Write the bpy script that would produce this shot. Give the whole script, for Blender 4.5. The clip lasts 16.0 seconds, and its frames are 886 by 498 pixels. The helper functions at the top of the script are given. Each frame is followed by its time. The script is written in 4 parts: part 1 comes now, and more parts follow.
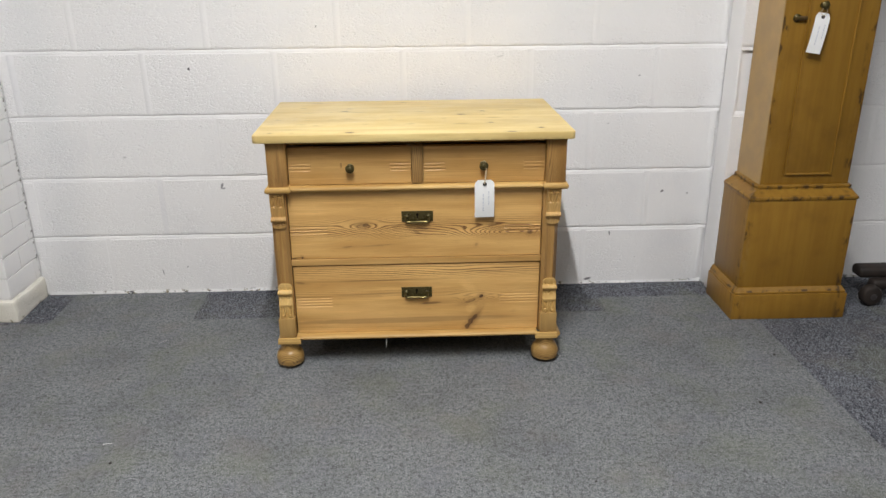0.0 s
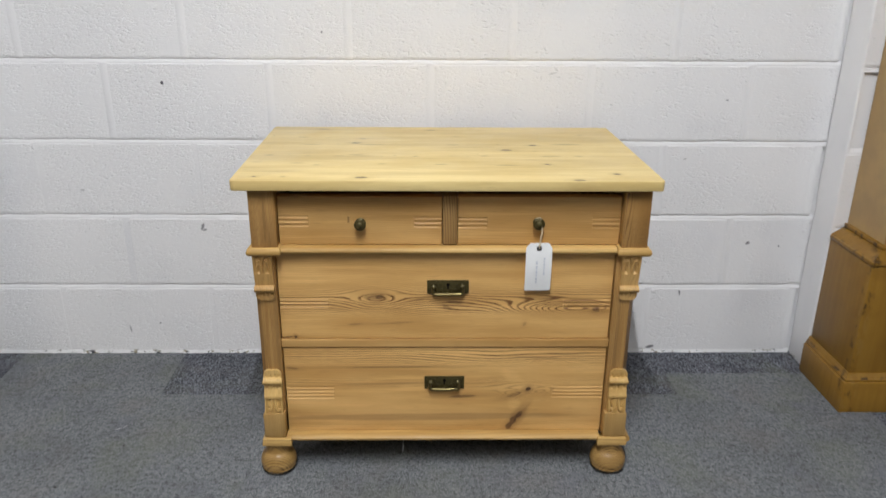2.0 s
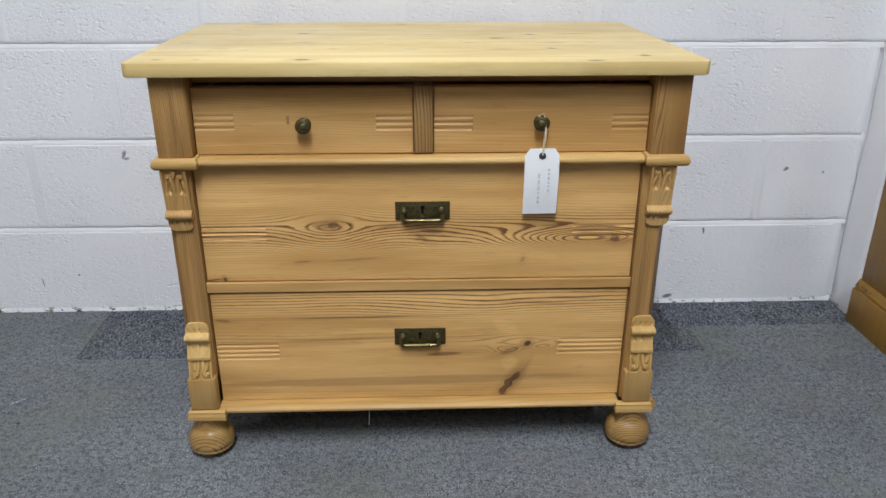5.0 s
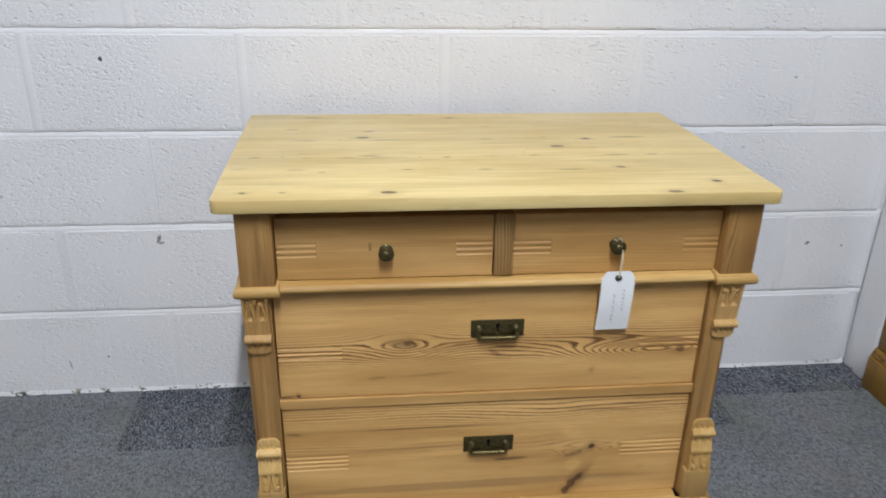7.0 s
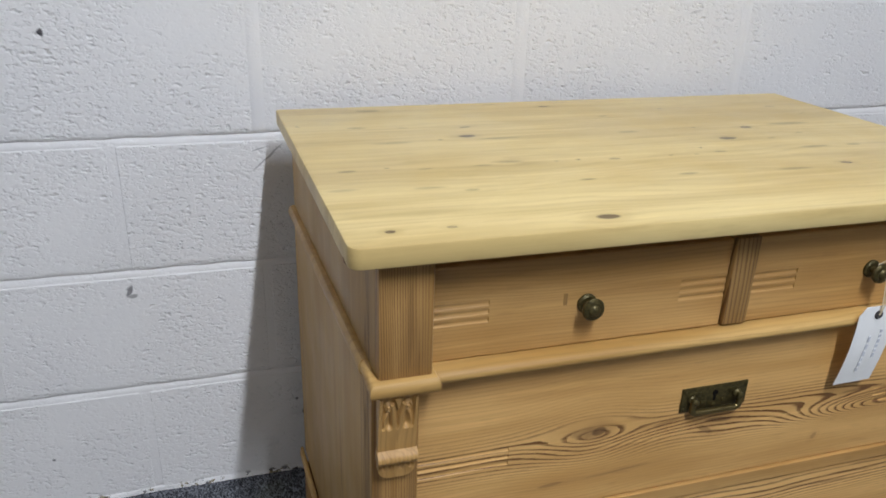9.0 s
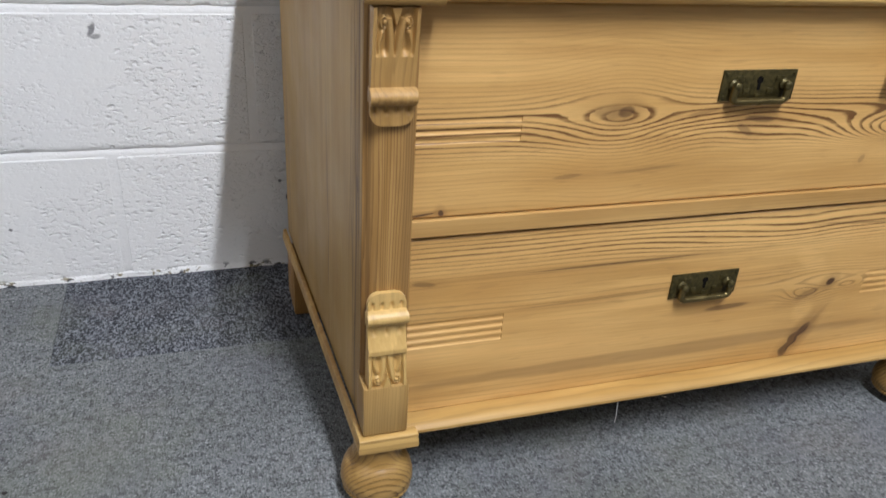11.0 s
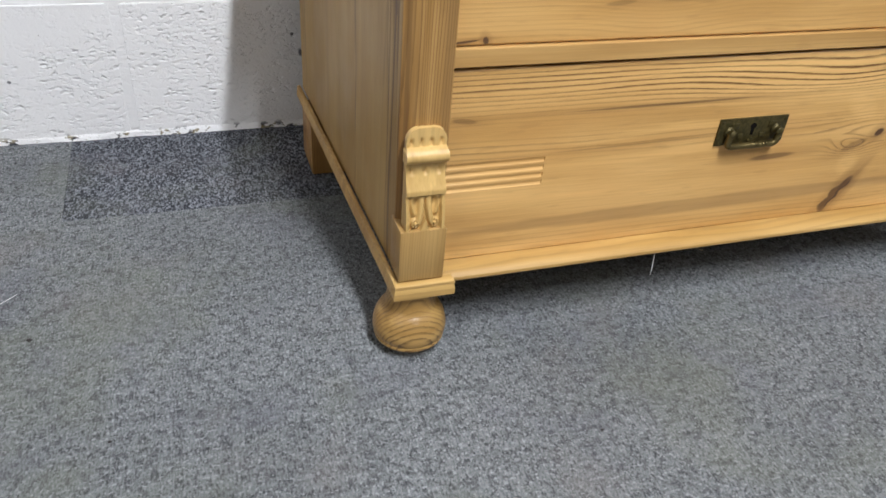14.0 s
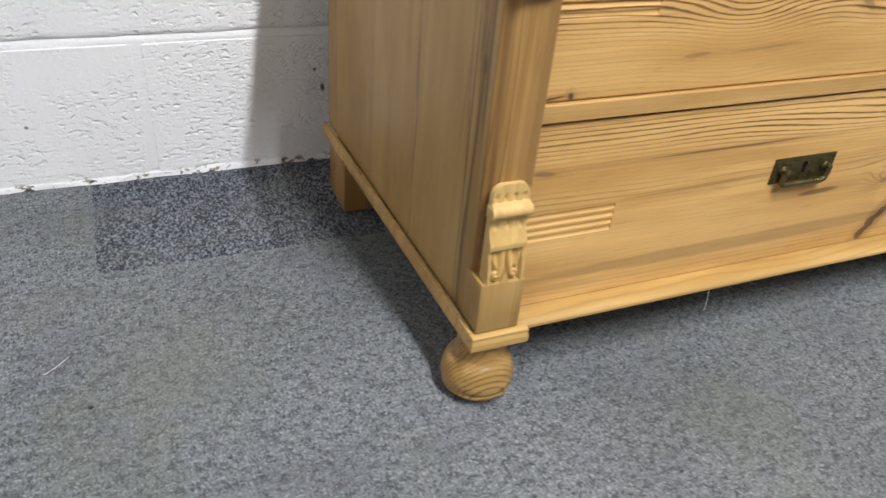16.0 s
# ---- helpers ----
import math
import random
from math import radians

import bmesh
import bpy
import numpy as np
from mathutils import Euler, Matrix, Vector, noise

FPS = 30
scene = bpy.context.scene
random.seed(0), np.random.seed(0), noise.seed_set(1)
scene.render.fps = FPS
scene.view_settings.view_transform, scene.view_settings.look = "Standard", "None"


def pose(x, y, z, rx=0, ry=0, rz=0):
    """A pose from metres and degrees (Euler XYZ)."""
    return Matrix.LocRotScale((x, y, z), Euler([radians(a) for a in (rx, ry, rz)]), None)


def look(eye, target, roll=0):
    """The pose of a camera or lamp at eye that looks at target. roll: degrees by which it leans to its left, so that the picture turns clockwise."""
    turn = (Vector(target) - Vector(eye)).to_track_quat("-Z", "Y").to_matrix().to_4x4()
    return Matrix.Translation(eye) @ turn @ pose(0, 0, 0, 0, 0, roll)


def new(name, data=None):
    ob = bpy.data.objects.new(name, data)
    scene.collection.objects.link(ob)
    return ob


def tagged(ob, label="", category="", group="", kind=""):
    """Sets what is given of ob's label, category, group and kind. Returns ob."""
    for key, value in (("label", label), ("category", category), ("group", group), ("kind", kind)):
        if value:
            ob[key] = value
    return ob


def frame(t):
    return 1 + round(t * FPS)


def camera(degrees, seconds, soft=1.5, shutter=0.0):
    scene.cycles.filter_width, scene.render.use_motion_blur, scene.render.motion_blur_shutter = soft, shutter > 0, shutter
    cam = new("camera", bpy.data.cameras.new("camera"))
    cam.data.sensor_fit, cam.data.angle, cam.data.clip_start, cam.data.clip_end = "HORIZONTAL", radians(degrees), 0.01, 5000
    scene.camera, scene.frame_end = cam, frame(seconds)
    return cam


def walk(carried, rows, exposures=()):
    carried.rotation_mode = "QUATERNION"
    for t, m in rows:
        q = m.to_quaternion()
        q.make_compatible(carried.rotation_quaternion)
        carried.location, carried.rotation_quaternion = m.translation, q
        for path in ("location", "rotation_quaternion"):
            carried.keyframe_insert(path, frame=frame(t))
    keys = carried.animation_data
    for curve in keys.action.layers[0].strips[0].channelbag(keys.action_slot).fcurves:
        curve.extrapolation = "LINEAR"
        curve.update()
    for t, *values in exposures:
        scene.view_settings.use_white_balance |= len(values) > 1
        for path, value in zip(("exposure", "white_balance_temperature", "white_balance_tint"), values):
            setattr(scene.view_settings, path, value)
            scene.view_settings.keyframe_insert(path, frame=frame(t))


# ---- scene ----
cam = camera(61.0, 16.0, shutter=0.3)
PATH = [
    (0, (0.005, 0.1, 1.171), (0.067, 1.971, 0.466), -0.5),
    (0.3, (-0.013, 0.121, 1.175), (0.055, 1.986, 0.457), -0.4),
    (0.5, (-0.018, 0.155, 1.171), (0.052, 2.019, 0.447), -0.2),
    (0.8, (0.001, 0.246, 1.157), (0.061, 2.107, 0.427), -0.3),
    (1, (0.016, 0.311, 1.155), (0.072, 2.171, 0.423), -0.3),
    (1.3, (0.023, 0.411, 1.156), (0.079, 2.274, 0.431), -0.1),
    (1.5, (0.017, 0.475, 1.158), (0.056, 2.338, 0.432), -0.3),
    (1.8, (-0.018, 0.597, 1.149), (0.014, 2.46, 0.423), 0.1),
    (2, (-0.038, 0.671, 1.149), (-0.006, 2.543, 0.446), 0.4),
    (2.3, (-0.038, 0.785, 1.153), (-0.023, 2.667, 0.476), 0.4),
    (2.5, (-0.042, 0.859, 1.149), (-0.023, 2.752, 0.504), 0.2),
    (2.8, (-0.025, 0.944, 1.131), (-0.029, 2.857, 0.546), -0.4),
    (3, (-0.012, 0.98, 1.123), (-0.014, 2.893, 0.539), -0.8),
    (3.3, (-0.017, 0.99, 1.073), (0.009, 2.899, 0.477), -0.8),
    (3.5, (-0.02, 0.995, 1.037), (0.013, 2.9, 0.427), -0.8),
    (3.8, (-0.018, 0.994, 0.977), (0.013, 2.884, 0.325), -1.0),
    (4, (-0.012, 1.0, 0.937), (0.019, 2.886, 0.271), -1.1),
    (4.2, (-0.006, 1.006, 0.91), (0.025, 2.883, 0.22), -1.0),
    (6.3, (-0.071, 1.004, 1.008), (0.079, 2.823, 0.188), 1.5),
    (6.5, (-0.103, 1.007, 1.057), (0.055, 2.831, 0.251), 1.3),
    (6.8, (-0.173, 1.04, 1.107), (0.012, 2.865, 0.309), 1.2),
    (7, (-0.214, 1.086, 1.117), (-0.024, 2.913, 0.328), 1.0),
    (7.3, (-0.28, 1.186, 1.126), (-0.1, 3.032, 0.378), 0.4),
    (7.5, (-0.318, 1.264, 1.139), (-0.132, 3.117, 0.409), 0.0),
    (7.8, (-0.374, 1.359, 1.144), (-0.137, 3.213, 0.433), -0.0),
    (8, (-0.422, 1.408, 1.134), (-0.115, 3.254, 0.428), 0.3),
    (8.3, (-0.515, 1.477, 1.119), (-0.081, 3.295, 0.408), 1.0),
    (8.5, (-0.563, 1.517, 1.1), (-0.063, 3.314, 0.377), 1.3),
    (8.8, (-0.576, 1.553, 1.029), (-0.026, 3.32, 0.271), 1.8),
    (9, (-0.56, 1.567, 0.998), (-0.002, 3.32, 0.213), 2.0),
    (9.3, (-0.542, 1.572, 0.964), (0.013, 3.313, 0.15), 2.1),
    (9.5, (-0.552, 1.578, 0.93), (0.007, 3.307, 0.093), 2.1),
    (9.8, (-0.572, 1.575, 0.853), (-0.001, 3.293, 0.005), 2.7),
    (10, (-0.576, 1.564, 0.801), (0.005, 3.278, -0.051), 3.2),
    (10.2, (-0.564, 1.555, 0.746), (0.011, 3.281, -0.084), 4.0),
    (12.3, (-0.565, 1.553, 0.644), (-0.005, 3.122, -0.463), 3.6),
    (12.5, (-0.564, 1.551, 0.643), (-0.003, 3.115, -0.472), 3.7),
    (12.8, (-0.558, 1.554, 0.647), (0.006, 3.117, -0.467), 3.7),
    (13, (-0.553, 1.565, 0.661), (0.016, 3.126, -0.452), 3.9),
    (13.3, (-0.544, 1.577, 0.689), (0.03, 3.155, -0.399), 4.0),
    (13.5, (-0.543, 1.577, 0.689), (0.019, 3.152, -0.408), 4.1),
    (13.8, (-0.584, 1.574, 0.626), (-0.02, 3.12, -0.51), 4.8),
    (14, (-0.607, 1.572, 0.595), (-0.039, 3.113, -0.545), 4.8),
    (14.3, (-0.628, 1.576, 0.587), (-0.039, 3.094, -0.573), 5.0),
    (14.5, (-0.644, 1.586, 0.586), (-0.039, 3.085, -0.591), 5.1),
    (14.8, (-0.674, 1.61, 0.59), (-0.031, 3.086, -0.595), 5.1),
    (15, (-0.702, 1.635, 0.6), (-0.027, 3.102, -0.58), 5.3),
    (15.3, (-0.728, 1.676, 0.607), (-0.023, 3.136, -0.565), 5.6),
    (15.5, (-0.752, 1.687, 0.603), (-0.035, 3.151, -0.555), 6.0),
    (15.8, (-0.758, 1.677, 0.614), (-0.04, 3.155, -0.527), 5.9),
    (16, (-0.723, 1.648, 0.629), (-0.032, 3.145, -0.502), 5.4),
]
EXPOSURES = [
    (0.0, 0.02, 6350, 10), (1.0, -0.01, 6250, 10), (2.0, -0.15, 6100, 10), (2.5, -0.19, 6020, 10), (3.0, -0.34, 5850, 10), (3.5, -0.32, 5780, 10), (4.2, -0.18, 5780, 10),
    (6.3, -0.03, 5780, 10), (7.0, -0.18, 5760, 10), (7.5, -0.32, 5760, 10), (8.0, -0.50, 5780, 10), (8.5, -0.49, 5780, 10), (9.0, -0.34, 5780, 10), (9.5, -0.27, 5780, 10),
    (10.2, -0.06, 5860, 10), (12.3, 0.30, 5900, 10), (13.5, 0.28, 5900, 10), (14.5, 0.44, 6020, 10), (16.0, 0.42, 6060, 10),
]
walk(cam, [(t, look(eye, target, roll)) for t, eye, target, roll in PATH], EXPOSURES)

# ---- light: one bright tube that runs towards the wall, and unseen fill lamps farther off ----
def area_lamp(x, y, z, power, length, width=0.10, colour=(1.0, 0.985, 0.965)):
    lamp = bpy.data.lights.new("tube_or_fill_light", "AREA")
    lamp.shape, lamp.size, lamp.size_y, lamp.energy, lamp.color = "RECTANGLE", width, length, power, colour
    ob = new("tube_or_fill_light", lamp)
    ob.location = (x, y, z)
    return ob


area_lamp(-0.10, 0.55, 2.95, 124, 1.5, 0.05)
# fill lamps with no known source, added to lift the shade left, right and behind
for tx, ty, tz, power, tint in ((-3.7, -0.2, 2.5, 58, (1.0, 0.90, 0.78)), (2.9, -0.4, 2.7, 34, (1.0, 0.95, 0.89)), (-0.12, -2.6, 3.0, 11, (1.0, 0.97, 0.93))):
    area_lamp(tx, ty, tz, power, 1.5, colour=tint)

world = bpy.data.worlds.new("room_world")
scene.world = world
world.use_nodes = True
world.node_tree.nodes["Background"].inputs[0].default_value = (0.9, 0.95, 1.0, 1)
world.node_tree.nodes["Background"].inputs[1].default_value = 0.02


# ---- node helper ----
class Graph:
    """Short calls for node trees."""

    def __init__(self, name):
        self.mat = bpy.data.materials.new(name)
        self.mat.use_nodes = True
        self.t = self.mat.node_tree
        self.bsdf = self.t.nodes["Principled BSDF"]

    def put(self, socket, value):
        if hasattr(value, "is_output"):
            self.t.links.new(value, socket)
        elif isinstance(value, (tuple, list)):
            socket.default_value = (*value, 1.0) if len(value) == 3 and len(socket.default_value) == 4 else value
        else:
            socket.default_value = value

    def m(self, op, a, b=0.0, c=0.0):
        n = self.t.nodes.new("ShaderNodeMath")
        n.operation = op
        for i, v in enumerate((a, b, c)):
            self.put(n.inputs[i], v)
        return n.outputs[0]

    def add(self, a, b):
        return self.m("ADD", a, b)

    def mul(self, a, b):
        return self.m("MULTIPLY", a, b)

    def sub(self, a, b):
        return self.m("SUBTRACT", a, b)

    def coords(self):
        return self.t.nodes.new("ShaderNodeTexCoord").outputs["Object"]

    def xyz(self, v):
        n = self.t.nodes.new("ShaderNodeSeparateXYZ")
        self.put(n.inputs[0], v)
        return n.outputs

    def vec(self, x, y, z):
        n = self.t.nodes.new("ShaderNodeCombineXYZ")
        for i, v in enumerate((x, y, z)):
            self.put(n.inputs[i], v)
        return n.outputs[0]

    def scaled(self, v, sx, sy, sz):
        n = self.t.nodes.new("ShaderNodeVectorMath")
        n.operation = "MULTIPLY"
        self.put(n.inputs[0], v)
        n.inputs[1].default_value = (sx, sy, sz)
        return n.outputs[0]

    def vadd(self, a, b):
        n = self.t.nodes.new("ShaderNodeVectorMath")
        self.put(n.inputs[0], a)
        self.put(n.inputs[1], b)
        return n.outputs[0]

    def rand(self):
        return self.t.nodes.new("ShaderNodeObjectInfo").outputs["Random"]

    def noise(self, v, scale, detail=3.0, rough=0.5, colour=False):
        n = self.t.nodes.new("ShaderNodeTexNoise")
        self.put(n.inputs["Vector"], v)
        n.inputs["Scale"].default_value, n.inputs["Detail"].default_value, n.inputs["Roughness"].default_value = scale, detail, rough
        return n.outputs["Color" if colour else "Fac"]

    def voronoi(self, v, scale, feature="F1"):
        n = self.t.nodes.new("ShaderNodeTexVoronoi")
        n.feature = feature
        self.put(n.inputs["Vector"], v)
        n.inputs["Scale"].default_value = scale
        return n.outputs["Distance"]

    def ramp(self, v, lo, hi, out_lo=0.0, out_hi=1.0):
        n = self.t.nodes.new("ShaderNodeMapRange")
        n.interpolation_type = "SMOOTHSTEP"
        self.put(n.inputs["Value"], v)
        for k, x in (("From Min", lo), ("From Max", hi), ("To Min", out_lo), ("To Max", out_hi)):
            self.put(n.inputs[k], x)
        return n.outputs["Result"]

    def mix(self, f, a, b, blend="MIX"):
        n = self.t.nodes.new("ShaderNodeMix")
        n.data_type, n.blend_type = "RGBA", blend
        self.put(n.inputs[0], f)
        self.put(n.inputs[6], a)
        self.put(n.inputs[7], b)
        return n.outputs[2]

    def bump(self, h, strength, distance):
        n = self.t.nodes.new("ShaderNodeBump")
        n.inputs["Strength"].default_value, n.inputs["Distance"].default_value = strength, distance
        self.put(n.inputs["Height"], h)
        self.put(self.bsdf.inputs["Normal"], n.outputs[0])

    def near(self, u, v, u0, v0, ru, rv, turn=0.0):
        """The squared distance from a place, in its own radii."""
        c, s = math.cos(radians(turn)), math.sin(radians(turn))
        if turn:
            du, dv = self.sub(u, u0), self.sub(v, v0)
            a = self.m("MULTIPLY_ADD", du, c / ru, self.mul(dv, s / ru))
            b = self.m("MULTIPLY_ADD", dv, c / rv, self.mul(du, -s / rv))
        else:
            a, b = self.m("MULTIPLY_ADD", u, 1 / ru, -u0 / ru), self.m("MULTIPLY_ADD", v, 1 / rv, -v0 / rv)
        return self.m("MULTIPLY_ADD", a, a, self.mul(b, b))

    def gauss(self, u, v, u0, v0, su, sv):
        return self.m("POWER", math.exp(-1.0), self.near(u, v, u0, v0, su, sv))

    def spot(self, u, v, u0, v0, ru, rv, turn=0.0, soft=0.5, full=1.0):
        """Full inside an ellipse, 0 outside."""
        return self.ramp(self.near(u, v, u0, v0, ru, rv, turn), (1.0 + soft * 0.3) ** 2, (1.0 - soft) ** 2, 0.0, full)

    def done(self, colour, rough=0.5, metal=0.0, spec=0.5):
        self.put(self.bsdf.inputs["Base Color"], colour)
        self.put(self.bsdf.inputs["Roughness"], rough)
        self.put(self.bsdf.inputs["Metallic"], metal)
        self.put(self.bsdf.inputs["Specular IOR Level"], spec)
        return self.mat


# ---- materials ----
PINE_LIGHT, PINE_DARK, KNOT = (0.485, 0.293, 0.096), (0.175, 0.083, 0.026), (0.085, 0.04, 0.018)


def pine(name, along="x", light=PINE_LIGHT, dark=PINE_DARK, rings=55.0, strength=0.45, eyes=(), knots=(), bands=(), rough=0.42, waver=1.4, even=0.22, mottle=1.0, deep=0.6, dash=0.12, thin=0.45, fuzz=0.65, gather=0.02, knot=KNOT, flows=(), spots=(), pales=(), faint=()):
    """Pine with its grain along one axis. eyes: (u, v, su, sv, rings) bend the grain round a knot; knots: (u, v, ru, rv, turn, depth)
    are dark; bands: (v, spread, gain) where the late wood shows most; thin: how narrow its lines are; flows: (u, v, su, h, a) lift the
    grain by a above and below a knot; spots: (u, v, su, sv, gain) where late wood shows locally; pales: knots' form, but light;
    gather: how unevenly the rings lie; faint: (u, v, ru, depth), small flecks."""
    g = Graph(name)
    p = g.coords()
    o = g.xyz(p)
    u, v = {"x": (o[0], o[2]), "z": (o[2], o[0]), "y": (o[1], o[0]), "top": (o[0], o[1]), "side": (o[2], o[1])}[along]
    own = g.mul(g.rand(), 0.0 if (eyes or knots) else 40.0)
    w = {"x": o[1], "top": o[2]}.get(along, o[0] if along == "side" else o[1])
    stretched = g.vec(g.add(g.mul(u, 1.6), own), g.mul(v, 9.0), g.mul(w, 9.0))
    wob = g.noise(stretched, 1.0, 2.0, 0.5)
    across = g.noise(g.vec(g.add(own, 3.0), g.add(g.mul(v, 34.0), g.mul(u, 1.2)), g.mul(w, 30.0)), 1.0, 1.5, 0.5)
    line = g.mul(v, rings)
    for (u0, v0, su, h, a) in flows:
        q, k = g.mul(g.sub(v, v0), 1 / h), g.mul(g.sub(u, u0), 1 / su)
        lift = g.m("DIVIDE", g.mul(q, 2 * a * rings), g.add(g.mul(q, q), 1.0))
        line = g.sub(line, g.mul(lift, g.m("EXPONENT", g.mul(g.mul(k, k), -1.0))))
    f = g.add(g.add(line, g.mul(w, rings * deep)), g.add(g.mul(wob, rings * 0.05 * waver), g.mul(across, rings * gather)))
    patchy = g.noise(g.vec(g.add(g.mul(u, 1.1), own), g.mul(v, 26.0), g.mul(w, 26.0)), 1.0, 2.0, 0.5)
    fine_wob = g.noise(g.vec(g.add(g.mul(u, 9.0), own), g.mul(v, 60.0), g.mul(w, 60.0)), 1.0, 2.0, 0.5)
    for (u0, v0, su, sv, n) in eyes:
        f = g.add(f, g.mul(g.gauss(u, v, u0, v0, su, sv), n))
    fray = g.noise(g.vec(g.add(g.mul(u, 45.0), own), g.mul(v, 420.0), g.mul(w, 420.0)), 1.0, 1.0, 0.5)
    f = g.add(g.m("MULTIPLY_ADD", fray, 0.20, f), g.mul(fine_wob, fuzz))
    s = g.m("FRACT", f)
    late = g.mul(g.ramp(s, thin, 0.90), g.ramp(s, 1.0, 0.94))
    gain = 0.06 if bands else 1.0
    for (u0, v0, su, sv, b) in spots:
        gain = g.add(gain, g.mul(g.gauss(u, v, u0, v0, su, sv), b))
    for v0, spread, b in bands:
        k = g.mul(g.sub(v, v0), 1 / spread)
        gain = g.add(gain, g.mul(g.m("EXPONENT", g.mul(g.mul(k, k), -1.0)), b))
    broad = g.noise(g.vec(g.add(g.mul(u, 2.4), own), g.mul(v, 17.0), g.mul(w, 13.0)), 1.0, 2.0, 0.55)
    cloud = g.noise(g.vec(g.add(g.mul(u, 5.0), own), g.mul(v, 9.0), g.mul(w, 9.0)), 1.0, 2.0, 0.5)
    fibre = g.noise(g.vec(g.mul(u, 16.0), g.mul(v, 700.0), g.mul(w, 700.0)), 1.0, 2.0, 0.6)
    blot = g.noise(p, 7.0, 3.0, 0.6)
    tone = g.mix(g.ramp(broad, 0.32, 0.70, 0.5 - 0.5 * mottle, 0.5 + 0.5 * mottle), [c * 1.16 for c in light], [c * k for c, k in zip(light, (0.78, 0.70, 0.56))])
    tone = g.mix(g.ramp(cloud, 0.46, 0.70, 0.0, 0.30 * mottle), tone, [c * k for c, k in zip(light, (0.86, 0.74, 0.52))])
    for (u0, v0, ru, rv, turn, depth) in pales:
        tone = g.mix(g.spot(u, v, u0, v0, ru, rv, turn, 0.9, depth), tone, [min(1.0, c * 1.25) for c in light])
    tone = g.mix(g.mul(g.mul(late, gain), g.mul(g.ramp(patchy, 0.30, 0.62, even, 1.0), strength)), tone, dark)
    tone = g.mix(g.ramp(fibre, 0.2, 0.8, 0.16, 0.0), tone, dark)
    worn = g.noise(g.vec(g.add(g.mul(u, 3.0), own), g.mul(v, 75.0), g.mul(w, 60.0)), 1.0, 3.0, 0.6)
    tone = g.mix(g.ramp(worn, 0.54, 0.72, 0.0, 0.55 * mottle), tone, [min(1.0, c * k) for c, k in zip(light, (1.22, 1.21, 1.18))])
    tone = g.mix(g.ramp(worn, 0.46, 0.30, 0.0, 0.45 * mottle), tone, [c * k for c, k in zip(light, (0.74, 0.66, 0.50))])
    tone = g.mix(g.ramp(blot, 0.45, 0.75, 0.0, 0.22), tone, [c * k for c, k in zip(light, (0.9, 0.78, 0.66))])
    ticks = g.noise(g.vec(g.add(g.mul(u, 22.0), own), g.mul(v, 130.0), g.mul(w, 130.0)), 1.0, 1.0, 0.5)
    tone = g.mix(g.ramp(ticks, 0.62, 0.74, 0.0, dash), tone, [0.5 * (a + c) for a, c in zip(dark, knot)])
    ragged = g.m("MULTIPLY_ADD", fine_wob, 0.010, g.sub(v, 0.005))
    for (u0, v0, ru, depth) in faint:
        tone = g.mix(g.spot(u, ragged, u0, v0, ru, 0.0016 + 0.14 * ru, 0.0, 0.9, depth), tone, [0.45 * c for c in dark])
    for (u0, v0, ru, rv, turn, depth) in knots:
        tone = g.mix(g.spot(u, v, u0, v0, ru * 2.2, rv * 2.4, turn, 0.95, 0.34 * depth), tone, dark)
        core = g.spot(g.add(u, g.mul(g.sub(fine_wob, 0.5), ru * 0.8)), v, u0, v0, ru, rv, turn, 0.35, depth)
        tone = g.mix(core, tone, knot)
    g.bump(g.add(g.add(g.mul(g.mul(late, gain), -0.55 * strength), g.mul(fibre, 0.5)), g.mul(blot, 1.5)), 0.35, 0.0008)
    return g.done(tone, g.ramp(blot, 0.3, 0.7, rough - 0.05, rough + 0.10), 0.0, 0.45)


WALL_FACE = 2.80
CHIPS = (
    (-0.786, 0.842, 0.0045, 0.006, 0, 0.95), (0.922, 0.37, 0.008, 0.005, 30, 0.8), (-0.717, 0.42, 0.004, 0.012, -20, 0.75),
    (-0.712, 0.41, 0.008, 0.004, 10, 0.6), (0.733, 0.205, 0.003, 0.01, 10, 0.85), (0.66, 0.018, 0.016, 0.006, 12, 0.8),
    (-0.883, 0.102, 0.003, 0.003, 0, 0.8), (-0.437, 0.13, 0.004, 0.007, 10, 0.9),
    (-0.450, 0.162, 0.003, 0.003, 0, 0.85),
)
SCUFFS_AND_SHADE = (
    # the first is the shade of a whitish bump, painted as a faint streak
    (0.3, 0.872, 0.014, 0.003, 15, 0.20), (-0.335, 0.98, 0.003, 0.004, 0, 0.6), (1.02, 0.36, 0.003, 0.004, 0, 0.6),
    (-1.053, 0.532, 0.008, 0.004, 0, 0.3), (-0.977, 0.082, 0.002, 0.014, 5, 0.7), (0.8, 0.8, 0.004, 0.003, 0, 0.5),
    (-0.478, 0.64, 0.035, 0.0016, 42, 0.55), (-0.49, 0.655, 0.014, 0.0012, 15, 0.5), (0.7, 0.63, 0.006, 0.002, 20, 0.4),
)


